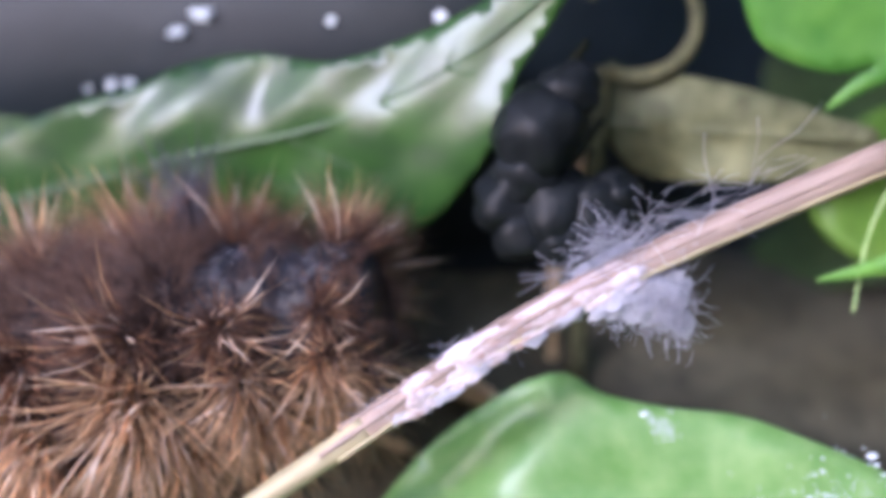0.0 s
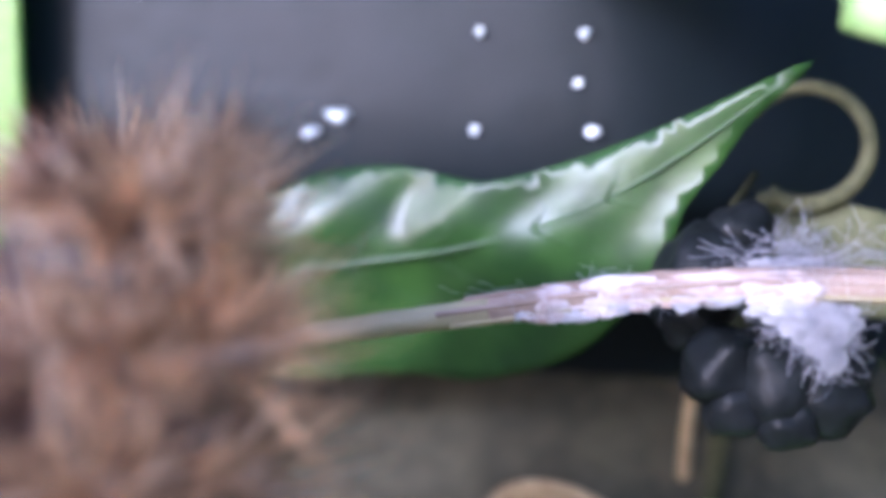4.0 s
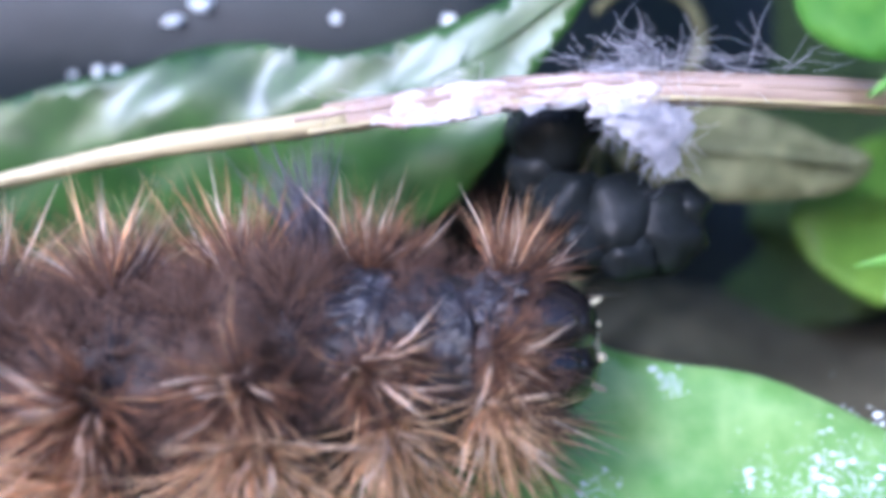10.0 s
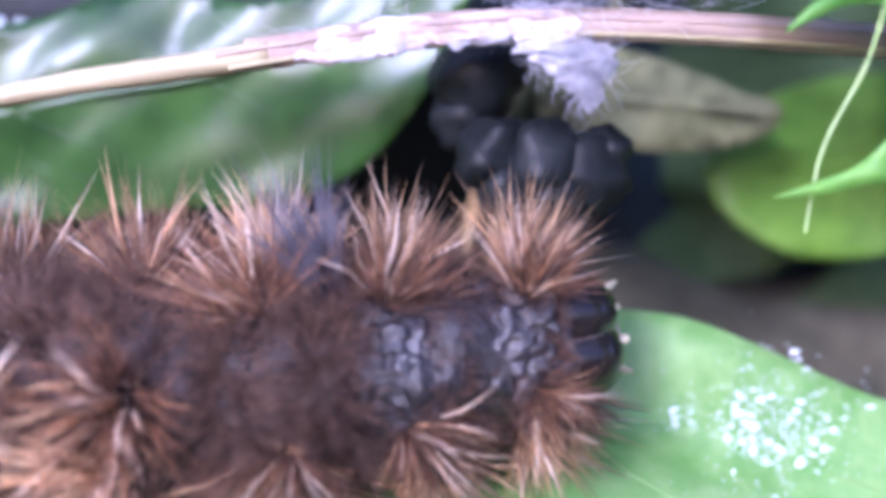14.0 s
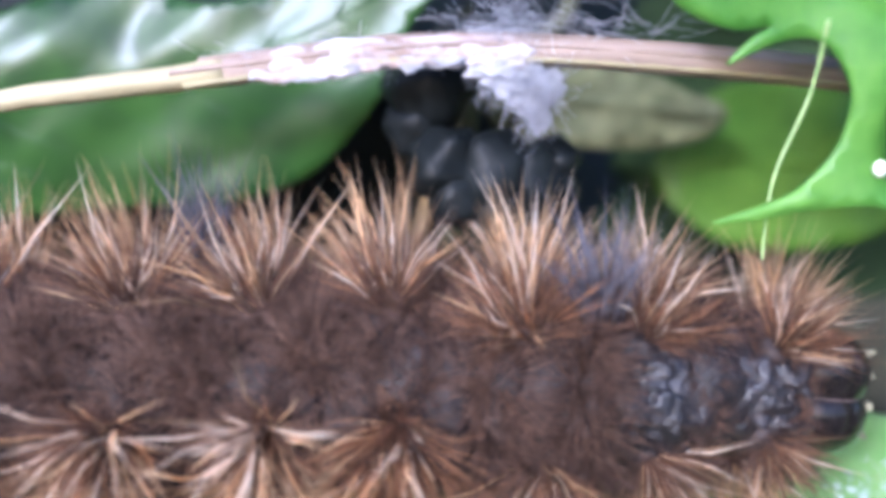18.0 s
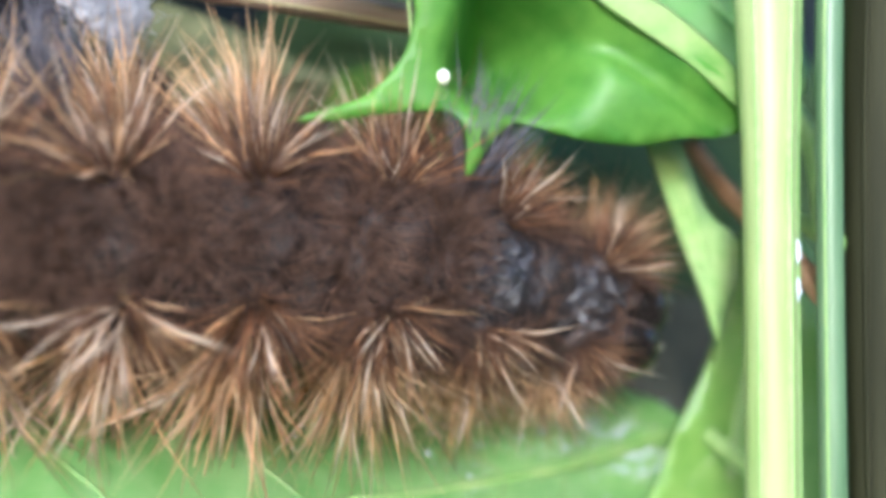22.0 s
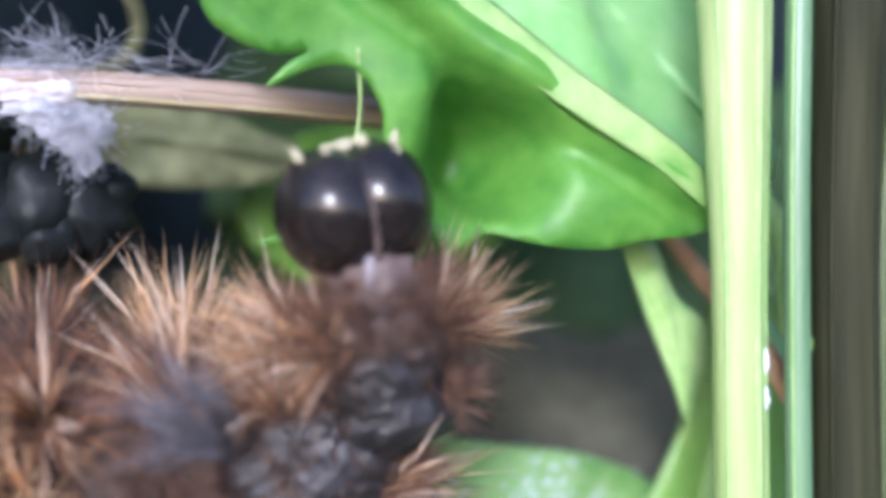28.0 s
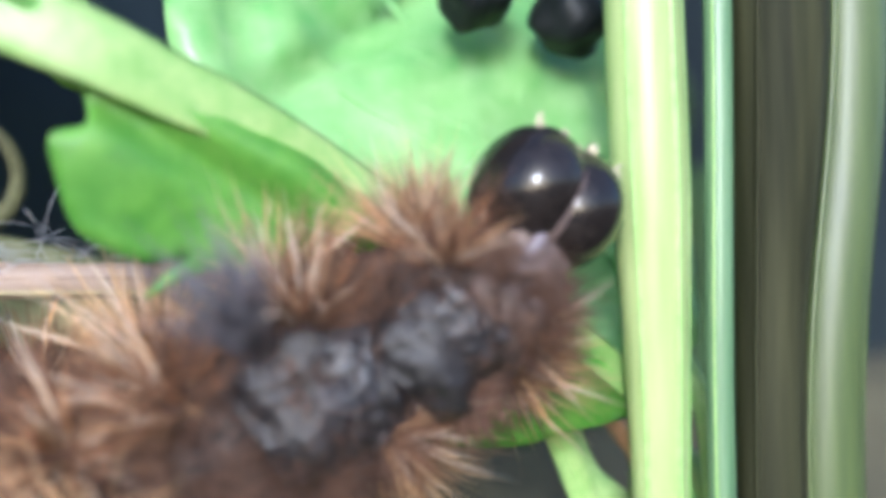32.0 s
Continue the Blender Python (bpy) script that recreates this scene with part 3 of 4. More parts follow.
leaf("shaded_leaf", "mid-green leaf in soft shade with a bright glint", [(10.7, 2.3), (11.7, 4.2), (13.8, 5.8), (16.8, 6.6), (20.8, 6.3), (23.6, 4.3), (23.0, 1.4), (19.1, -0.6), (14.6, -1.0), (11.8, 0.4)], lambda x, z: 13 + 0.2 * (z - 1) + wave(x, z, 0.6, 0.3, 6), M_MID_LEAF,
     [(23, 1.8), (17, 2.6), (11, 2.8)], M_MID_LEAF, petiole=([(23, 13.2, 1.8), (23.2, 16, 2.5), (23, 20, 4), (22, 26.5, 6)], (0.25, 0.35), M_SHADE_TONED_LEAF))
leaf("faded_leaf", "faded khaki dead leaf hanging in shade", [(2.7, 7), (6, 6.9), (9.7, 5.9), (11.2, 5.2), (12.6, 4.7), (12.4, 3.8), (11.0, 3.2), (7.8, 3.0), (4.6, 3.4), (3.4, 4.6)], lambda x, z: 9.6 + wave(x, z, 0.9, 0.4, 7), M_KHAKI,
     [(3, 5.4), (8, 4.8), (12.4, 4.3)], M_KHAKI, veins=4, petiole=([(3, 9.6, 5.4), (1, 12, 0), (0.5, 15, -9)], (0.2, 0.3), M_DEAD))
leaf("upper_leaf", "yellow-green leaf hanging above the twig", [(-6, 17), (-4, 15.9), (-1.5, 14.5), (1, 13.7), (3.9, 13.1), (5.4, 14.2), (6.5, 17.5), (4, 22), (-2, 23), (-6, 21)], lambda x, z: 0.3 + 0.35 * (z - 13) + wave(x, z, 0.5, 0.3, 8), M_LIGHT_LEAF,
     [(3.9, 13.2), (1.5, 17), (-1, 21)], veins=4, petiole=([(3.9, 0.3, 13.2), (5.4, 0.2, 11.9), (7.5, -0.4, 10.8), (9.5, -1.6, 10.2)], (0.3, 0.35)))
leaf("wedge_leaf", "narrow pale green leaf hanging beside the stem", [(21.0, 1.2), (22.0, 1.3), (23.3, -1.0), (24.4, -2.2), (24.0, -4.6), (23.7, -5.3), (22.6, -2.6)], lambda x, z: 0.0 + wave(x, z, 0.3, 0.4, 9), M_RIB,
     [(21.5, 1.2), (23.0, -1.8), (23.7, -5)], petiole=([(21.5, 0, 1.2), (21.9, -2.2, 2.2), (22.2, -4.4, 2.0)], (0.2, 0.25)))
leaf("side_leaf", "mid-green leaf low beside the stem", [(27.6, -0.8), (26.4, -3.6), (25.4, -6), (23.7, -9.5), (22.2, -13), (24, -18), (30, -18), (32, -10), (30.5, -3)], lambda x, z: 3 + wave(x, z, 0.5, 0.3, 10), M_LIGHT_LEAF,
     [(28.5, -1.5), (26.5, -9), (25, -17)], veins=4, petiole=([(28.5, 3, -1.5), (27.0, 0, -1.2), (24.6, -4.7, -2.4)], (0.3, 0.35)))
# added to turn the backdrop dark green; deep shade is put into their colour
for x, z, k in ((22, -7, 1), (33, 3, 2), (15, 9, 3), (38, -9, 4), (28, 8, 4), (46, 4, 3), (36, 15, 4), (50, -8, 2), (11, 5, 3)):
    leaf("dark_leaf", "dark green leaf added behind the stems, deep shade put into its colour", [(x - 8, z - 2), (x - 5, z + 4), (x + 1, z + 7.5), (x + 7, z + 5), (x + 9.5, z), (x + 6, z - 6), (x, z - 7.5), (x - 6, z - 6)],
         lambda u, w: 19 + k + 0.12 * (w - z) + wave(u, w, 1.6, 0.2, 20 + k), M_SHADE_TONED_LEAF, [(x + 9, z), (x, z + 0.6), (x - 7.5, z - 1.6)], M_SHADE_TONED_LEAF, veins=4, step=1.2,
         petiole=([(x + 9, 19 + k, z), (x + 10, 21 + k, z - 4), (x + 10.5, 24 + k, z - 8)], (0.3, 0.4), M_SHADE_TONED_LEAF))
stem("rusty_stalk", "thin rusty brown dead stalk leaning on a leaf", [(24.4, -4.6, -4.0), (25.4, -1.0, -2.2), (25.2, 2.0, 0.2), (24.0, 2.0, 1.6)], (0.42, 0.3), M_ORANGE, "stalk")
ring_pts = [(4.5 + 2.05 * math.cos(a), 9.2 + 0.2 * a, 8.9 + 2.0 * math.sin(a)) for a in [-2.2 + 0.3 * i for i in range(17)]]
tendril = stem("curled_tendril", "curled dry tendril, its shade put into a dark olive colour", [(1.5, 13, -7.5), (2.2, 11, 0), ring_pts[0]], (0.4, 0.34), M_KHAKI_SHADED, "tendril")
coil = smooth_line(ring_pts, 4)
part("coil", tube(bmesh.new(), [p - Vector((1.5, 13, -7.5)) for p in coil], taper(len(coil), 0.34, 0.2), 10), M_KHAKI_SHADED, tendril)


def curl(a, j, lift):
    """A point of the rolled blade: a along the roll, j across it, lift off its inner face."""
    r = 2.6 - 0.3 * a + lift
    return Vector((r * 1.45 * math.cos(a), -1.5 + 3.0 * j / 6 + 0.3 * math.sin(a * 3), r * 0.8 * math.sin(a) + 0.2 * math.sin(j * 1.4 + a) + 0.05 * (j - 3) ** 2))


def curled_leaf():
    bm = bmesh.new()
    n, w, rows = 34, 7, []
    for side in range(2):
        rows.append([])
        for i in range(n):
            a = 0.2 + 4.4 * i / (n - 1)
            rows[-1].append([bm.verts.new(curl(a + 0.06 * math.sin(j * 2.3), j, 0.22 * side)) for j in range(w)])
    a, b = rows
    for g in rows:
        for r, q in zip(g, g[1:]):
            for j in range(w - 1):
                bm.faces.new((r[j], r[j + 1], q[j + 1], q[j]))
    for i in range(n - 1):
        bm.faces.new((a[i][0], b[i][0], b[i + 1][0], a[i + 1][0]))
        bm.faces.new((a[i][-1], a[i + 1][-1], b[i + 1][-1], b[i][-1]))
    for i in (0, n - 1):
        for j in range(w - 1):
            bm.faces.new((a[i][j], a[i][j + 1], b[i][j + 1], b[i][j]))
    return bm


c1 = thing("curled_leaf", "curled golden-brown dead leaf lying on soil", "leaf", at(-4.2, 10.4, -6.6, -24, 8, -12), "dead leaves on soil")
part("blade", curled_leaf(), M_DEAD, c1)
part("midrib", tube(bmesh.new(), [curl(0.25 + 4.3 * i / 29, 3, 0.26) for i in range(30)], taper(30, 0.16, 0.06), 8), M_ORANGE, c1)
part("stalk", tube(bmesh.new(), [curl(0.25, 3, 0.2), curl(0.1, 3, 0.5) + Vector((0.2, 0.1, -0.8)), curl(0.0, 3, 0.6) + Vector((0.5, 0.4, -1.9))], [0.18, 0.15, 0.12], 8), M_ORANGE, c1)
copy_thing(c1, at(-10.2, 10, -9.4, -20, -10, 25))


# ---- dry twig with silk and berries ----
TWIG_PIVOT = Vector((4, 1.6, 5.75))
twig = thing("dry_twig", "dry brown arching twig wrapped in white silk", "twig", at(*TWIG_PIVOT))
line = smooth_line([(-16.2, 1.1, 2.75), (-13.6, 1.35, 3.4), (-10.5, 1.5, 4.05), (-6.8, 1.6, 4.6), (-3.6, 1.6, 5.1), (0, 1.6, 5.6), (4, 1.6, 5.75), (8.6, 1.7, 5.6), (13.5, 1.9, 5.3), (19, 2, 4.9), (24, 2.2, 4.4)], 8)
line = [p - TWIG_PIVOT for p in line]
cut = 29
part("tip", tube(bmesh.new(), line[:cut + 1], taper(cut + 1, 0.18, 0.42, 0.6), 12, 0.05, 1), M_TWIG_TIP, twig, "straw-coloured bare twig tip")
part("stalk", tube(bmesh.new(), line[cut:], taper(len(line) - cut, 0.42, 0.48), 12, 0.07, 2), M_TWIG, twig)
for k in range(1, 6, 2):
    off = Vector((0, -0.42 * math.cos(k * 0.5 - 1.2), 0.44 * math.sin(k * 0.5 - 1.2)))
    ridge = [p + off for p in line[cut - 4 + k % 3:]]
    part("bark_ridge", tube(bmesh.new(), ridge, 0.09, 5, 0.25, k), M_TWIG_TIP if k == 1 else M_TWIG, twig)


def silk(seed, n, centre, size, reach, width=0.016, fall=0.8):
    """A tangle of fine threads, dense at its heart and loose at the rim."""
    rnd = random.Random(seed)
    bm = bmesh.new()
    for _ in range(n):
        p = Vector([c + rnd.gauss(0, s) for c, s in zip(centre, size)])
        d = Vector((rnd.gauss(0, 1), rnd.gauss(0, 0.4), rnd.gauss(0, fall))).normalized()
        pts, ln = [], rnd.uniform(0.3, 1.0) * reach
        for s in range(5):
            pts.append(p.copy())
            d = (d + Vector((rnd.gauss(0, 0.2), rnd.gauss(0, 0.2), rnd.gauss(0, 0.2)))).normalized()
            p = p + d * ln / 4
        tube(bm, pts, width * rnd.uniform(0.6, 1.5), 3)
    return bm


def felt(seed, a, b, r, sides=14):
    """A lumpy felted sleeve of silk round the twig between two steps of its line."""
    bm = bmesh.new()
    pts = line[a:b]
    tube(bm, pts, [r * (0.85 + 0.3 * noise.noise(Vector((i * 0.5, seed, 0)))) * (0.75 if i in (0, len(pts) - 1) else 1) for i in range(len(pts))], sides, 0.14, seed)
    return bm


part("silk_sleeve", felt(1, 32, 50, 0.56), M_SLEEVE, twig, "patchy white silk sleeve on the twig")
rnd = random.Random(8)
for k in range(20):
    p = line[32 + k] if k < 17 else line[53 - k]
    part("silk_patch", ball(bmesh.new(), p.x + rnd.uniform(-0.2, 0.2), p.y - 0.3, p.z - 0.36 + rnd.uniform(-0.12, 0.1), rnd.uniform(0.3, 0.75), 0.12, rnd.uniform(0.1, 0.24), 3, 0.8, k + 3), M_SLEEVE if k % 3 else M_SILK, twig, "ragged white silk patch on the twig")
for k, (x, z, rx, rz) in enumerate(((-0.9, -0.6, 0.8, 0.35), (-0.1, -0.85, 0.9, 0.5), (0.35, -1.35, 0.62, 0.55), (0.6, -1.85, 0.32, 0.5), (0.8, -1.0, 0.5, 0.45), (-1.1, 0.45, 0.5, 0.2), (-0.3, 0.5, 0.6, 0.22))):
    part("silk_wad", ball(bmesh.new(), x, -0.2 + 0.1 * k, z, rx, 0.24, rz * 1.05, 4, 0.7, k + 31), M_SILK, twig, "felted white silk wad clinging to the twig")
part("silk_threads", silk(11, 420, (0.0, -0.2, -0.9), (0.6, 0.25, 0.35), 0.9, 0.007, 1.0), M_SILK, twig)
part("silk_threads", silk(15, 260, (0.5, -0.2, -1.7), (0.25, 0.2, 0.4), 0.8, 0.007, 1.6), M_SILK, twig)
part("silk_threads", silk(12, 220, (-0.3, 0.0, 0.75), (0.9, 0.3, 0.25), 1.6, 0.007, 0.5), M_SILK, twig)
part("silk_threads", silk(13, 70, (2.4, 0.0, 0.65), (1.3, 0.3, 0.25), 2.4, 0.007, 0.35), M_SILK, twig)
part("silk_threads", silk(14, 120, (-5.2, -0.2, -0.2), (2.0, 0.3, 0.2), 1.2, 0.007, 0.3), M_SILK, twig)


def strand(label, pts, r):
    ob = thing("silk_strand", label, "silk", at(*pts[0]))
    l = smooth_line(pts, 8)
    part("thread", tube(bmesh.new(), [p - Vector(pts[0]) for p in l], taper(len(l), r, r * 0.6), 6), M_RIB, ob)
    return ob


hanging_strand = strand("pale green thin strand hanging from the toothed leaf", [(11.5, -2.6, 6.0), (11.3, -1.6, 4.2), (10.3, -1.2, 2.0), (9.9, -1, -0.2)], 0.06)


def berries(name, label, spots, seed):
    ob = thing(name, label, "berries", at(*spots[0][:3]))
    b0 = Vector(spots[0][:3])
    for k, (x, y, z, r) in enumerate(spots):
        part("berry", ball(bmesh.new(), x - b0.x, y - b0.y, z - b0.z, r * 1.15, r * 1.1, r * 1.1, 3, 0.3, seed + k), M_BERRY, ob)
    part("stalk", tube(bmesh.new(), [Vector((0, 0.6, 0)), Vector((0.5, 1.5, 1.5)), Vector((1.5, 2.2, 3.0))], 0.15, 6), M_BROWN_STEM, ob)
    return ob


berry_cluster = berries("black_berry_cluster", "cluster of matt black berries under the silk", [(3.3, 3.4, 2.0, 1.25), (1.8, 3.4, 2.3, 1.1), (2.3, 3.2, 1.2, 0.9), (4.6, 3.6, 1.7, 1.2), (3.6, 2.9, 0.9, 0.8), (5.2, 3.6, 2.4, 0.8)], 1)
berries("dark_berries", "two dark berries behind the twig", [(1.3, 4.6, 5.0, 1.35), (0.9, 4.8, 3.6, 1.0), (2.3, 5.0, 6.2, 0.9)], 20)
berries("dark_fruits", "round dark fruits above the broad leaf", [(23.4, 1.0, 13.7, 1.2), (20.0, 1.2, 14.3, 1.15)], 40)

# pale flecks on the dark sheet, standing in for its glints
rnd = random.Random(3)
for x, z, size in ((-3.1, 11.1, 0.24), (-2.6, 9.4, 0.32), (-6.6, 13.0, 0.22), (-2.9, 12.8, 0.26), (-12.0, 10.1, 0.42), (-11.8, 14.8, 0.3), (-20, 14.9, 0.14), (-16.0, 7.6, 0.3), (-15.2, 7.6, 0.32), (-17.0, 7.5, 0.14), (-6.8, 9.5, 0.2), (-13.0, 9.5, 0.36), (-8, 19, 0.3)):
    size *= 0.8
    blot = ball(bmesh.new(), 0, 0, 0, size * rnd.uniform(0.75, 1.2), size * 0.3, size * rnd.uniform(0.5, 0.9), 4)
    for v in blot.verts:
        v.co *= 1 + 0.75 * noise.noise(v.co / size * 2.1 + Vector((9 * x, z, 0))) + 0.3 * noise.noise(v.co / size * 5 + Vector((x, 0, z)))
    bead = part("glint_bead", blot, M_DROP_GLINT, None, "", at(x, wall_depth(x, z) - 0.3, z, -8, 0, rnd.uniform(-20, 20)))
    tagged(bead, "pale fleck standing in for a glint on the dark plastic sheet", "water bead", "beads on the dark sheet")


# ---- the leaf blade at the caterpillar's turn, set back and scaled to fit the camera's view ----
near = leaf("hanging_leaf", "pale green hanging leaf blade, set back to fit the camera view", [(-35.6, 34.3), (-25.6, 34.3), (-24.2, 22.5), (-24.2, 12.3), (-24.5, 6.4), (-25.9, 2.9), (-28.3, 1.8), (-31.2, 2.9), (-34.2, 7.9), (-36.4, 19.6)], lambda x, z: 6.6 + wave(x, z, 0.4, 0.2, 12), M_LIGHT_LEAF,
            [(-29.7, 34.3), (-29.2, 18.2), (-28.3, 2.3)], veins=4)


# ---- the caterpillar ----
SEGMENTS = 12
SPACING = 3.9
TUFTS = {}
for kind, mat, n, ln, cone, width in (("brown", M_HAIR, 240, 4.1, 0.95, 0.02), ("pale", M_HAIR_PALE, 13, 4.5, 0.85, 0.062), ("orange", M_HAIR_ORANGE, 170, 4.5, 0.95, 0.036), ("haze", M_HAIR_DEEP, 320, 3.0, 1.2, 0.018),
                                      ("amber", M_HAIR_ORANGE, 26, 4.6, 0.9, 0.034), ("dark", M_HAIR_DARK, 150, 5.0, 0.2, 0.035), ("fine", M_HAIR_DEEP, 160, 2.8, 1.25, 0.018), ("fuzz", M_HAIR_DEEP, 170, 2.2, 1.15, 0.022)):
    TUFTS[kind] = [mesh_of("tuft_" + kind, hairs(n, ln, cone, width, 17 * k + len(kind)), mat) for k in range(4)]

caterpillar = thing("caterpillar", "large brown bristly caterpillar with a black head", "caterpillar", at(0, 0, 0))
segments = []
for i in range(SEGMENTS):
    r = (2.1, 2.65, 2.95)[i] if i < 3 else (3.0 if i < 10 else 3.0 - 0.5 * (i - 9))
    h = SPACING * (0.72 if i < 3 else 0.7)
    front = 0.45 if i == 0 else 1.0
    prof = [(-h, r * 0.78), (-h * 0.8, r * 0.9), (-h * 0.4, r * 0.98), (0, r), (h * 0.4 * front, r * 0.98), (h * 0.8 * front, r * 0.88), (h * front, r * 0.74)]
    fine = smooth_line([(x, q, 0) for x, q in prof], 4)
    skin = lathe(bmesh.new(), [(p.x, p.y) for p in fine], 44, 1.0, 0.12, i)
    for v in skin.verts:
        c = v.co
        away = Vector((0, c.y, c.z)).normalized()
        w = noise.noise(Vector((c.x * 1.9 + 5 * i, c.y * 0.8, c.z * 0.8))) * 0.22 + noise.noise(Vector((c.x * 3.1, c.y * 2.3, c.z * 2.3 + i))) * 0.16 + 0.09 * math.sin(c.x * 5.2 + 2.2 * noise.noise(c * 0.7))
        v.co = c + away * w
    seg = part("segment", skin, M_SLATE if i < 2 else M_SKIN, caterpillar)
    rnd = random.Random(100 + i)
    inner = 43 if i < 3 else 37
    for k, off in enumerate((inner, -inner, 84, -84, 127, -127)):
        a = math.radians(90 + off + rnd.uniform(-5, 5))
        # flank rows get lighter orange hair, partly standing in for light glowing through
        low_side = abs(off) > 60
        lift = (36, 20, 6)[i] if i < 3 else -30 if low_side else -12
        place = Matrix.Rotation(a, 4, "X") @ at(rnd.uniform(-0.35, 0.35), 0, r * 0.93) @ pose(0, 0, 0, (14 if off > 0 else -14) if abs(off) < 50 else 0, rnd.uniform(-14, 14) + lift) @ pose(0, 0, 0, 0, 0, rnd.uniform(0, 360))
        part("wart", ball(bmesh.new(), 0, 0, -0.15, 0.75, 0.75, 0.5, 2, 0.3, k + i), M_SKIN, seg, "", place)
        size = (0.68, 0.78, 0.92)[i] if i < 3 else 1.0
        kinds = ["orange" if low_side else "brown", "pale", "fine"]
        kinds.append("amber")
        if abs(off) < 50:
            kinds.append("haze")
            if 3 <= i <= 6:
                kinds += ["amber", "pale"]
        if low_side:
            kinds += ["pale", "pale", "amber"] if off > 60 else ["pale"]
            if off > 60 and i > 2:
                kinds += ["amber", "amber", "pale"]
        for kind in kinds:
            me = TUFTS[kind][rnd.randrange(4)]
            part("hair_tuft", me, None, seg, "", place @ Matrix.Scale(size * rnd.uniform(0.8, 1.1) * (1.15 if off > 60 else 1), 4))
    for k in range(9):
        a = math.tau * (k + 0.5) / 9
        if i < 3 and math.sin(a) > 0.75:
            continue
        part("hair_fuzz", TUFTS["fuzz"][k % 4], None, seg, "", Matrix.Rotation(a, 4, "X") @ at(-SPACING * 0.45, 0, r * 0.8) @ pose(0, 0, 0, 0, -8, 40 * k))
        if math.sin(a) < 0.75 or i > 4:
            part("hair_fuzz", TUFTS["fuzz"][(k + 2) % 4], None, seg, "", Matrix.Rotation(a + 0.28, 4, "X") @ at(SPACING * 0.22, 0, r * 0.86) @ pose(0, 0, 0, 0, 6, 30 * k))
    for k in range(8 if i > 3 else 4 if i == 3 else 0):
        part("hair_fuzz", TUFTS["fine" if k < 4 else "haze"][k % 4], None, seg, "", Matrix.Rotation(math.radians(90 + (-16, 16, -6, 8, 22, -22, 2, -12)[k]), 4, "X") @ at((0.9, 0.5, -0.4, -1.1, -1.4, 1.2, 1.6, -1.8)[k], 0, r * 0.9) @ pose(0, 0, 0, 0, 10, 70 * k) @ Matrix.Scale(0.85, 4))
    if i in (1, 4):
        tagged(part("dark_brush", TUFTS["dark"][i % 4], None, seg, "slate-black hair brush", Matrix.Rotation(0.75 if i == 1 else 0.5, 4, "X") @ at(-1.6, 0, r * 0.85) @ pose(0, 0, 0, 0, -8, 0)), kind="stuff")
    if i < 3:
        for k in range(5 if i < 2 else 0):
            a = math.pi * 0.5 + (k - 2) * 0.24 + rnd.uniform(-0.06, 0.06)
            fold = ball(bmesh.new(), 0, 0, 0, rnd.uniform(0.55, 0.85), rnd.uniform(0.5, 0.8), 0.26, 4, 0.7, k + 5 * i)
            part("skin_fold", fold, M_PATCH if k in (1, 2) else M_SLATE, seg, "wrinkled dark slate shiny skin fold", Matrix.Rotation(a, 4, "X") @ at(rnd.uniform(-0.6, 0.4), 0, r * 0.97))
        for k in range(8):
            a = math.pi * 0.5 + (k % 4 - 1.5) * 0.5
            part("hair_fuzz", TUFTS["haze"][k % 4], None, seg, "", Matrix.Rotation(a, 4, "X") @ at(SPACING * (0.32 if k < 4 else -0.3) * (0.6 if i == 0 else 1), 0, r * 0.85) @ pose(0, 0, 0, 0, 12, 50 * k) @ Matrix.Scale((0.34, 0.42, 0.9)[i], 4))
    segments.append(seg)

# the head: two glossy lobes, a cream face and short feelers
head = part("head", ball(ball(bmesh.new(), 0.1, 0.0, 0.6, 1.6, 1.7, 1.34, 4), 0.1, 0.0, -0.6, 1.6, 1.7, 1.34, 4), M_HEAD, caterpillar, "glossy black two-lobed head")
head.scale = (1.03, 1.03, 1.03)
part("seam", tube(bmesh.new(), [Vector((-1.2, -1.15, 0)), Vector((-0.6, -1.44, 0)), Vector((0.1, -1.6, 0)), Vector((0.7, -1.46, 0))], [0.1, 0.045, 0.03, 0.03], 6), M_NECK, head)
part("mouth", ball(bmesh.new(), 1.55, 0.1, 0, 0.26, 0.4, 0.55, 3, 0.3, 2), M_CREAM, head, "cream mouth plate")
for s in (1, -1):
    part("feeler", tube(bmesh.new(), [Vector((1.15, -0.4, 1.0 * s)), Vector((1.5, -0.5, 1.2 * s)), Vector((1.75, -0.5, 1.3 * s))], [0.15, 0.11, 0.06], 7), M_CREAM, head)
part("neck", lathe(bmesh.new(), [(-3.3, 1.0), (-2.9, 1.22), (-2.6, 1.22), (-2.35, 1.02), (-2.05, 1.2), (-1.8, 1.18), (-1.6, 1.0), (-1.3, 1.1), (-0.9, 0.95), (-0.4, 1.0)], 30, 1, 0.45, 3), M_NECK, head, "fawn wrinkled neck")
part("nape_plate", ball(bmesh.new(), -1.8, -0.95, 0, 0.65, 0.22, 0.4, 3, 0.5, 9), M_NAPE, head, "pale lilac-grey plate behind the head")
for k in range(7):
    a = math.tau * (k + 0.5) / 7
    part("neck_hair", TUFTS["haze"][k % 4], None, head, "", Matrix.Rotation(a, 4, "X") @ at(-2.5, 0, 0.9) @ pose(0, 0, 0, 0, -5) @ Matrix.Scale(0.6, 4))
    part("neck_hair", TUFTS["fuzz"][k % 4], None, head, "", Matrix.Rotation(a + 0.4, 4, "X") @ at(-1.7, 0, 0.9) @ pose(0, 0, 0, 0, -25) @ Matrix.Scale(0.4, 4))
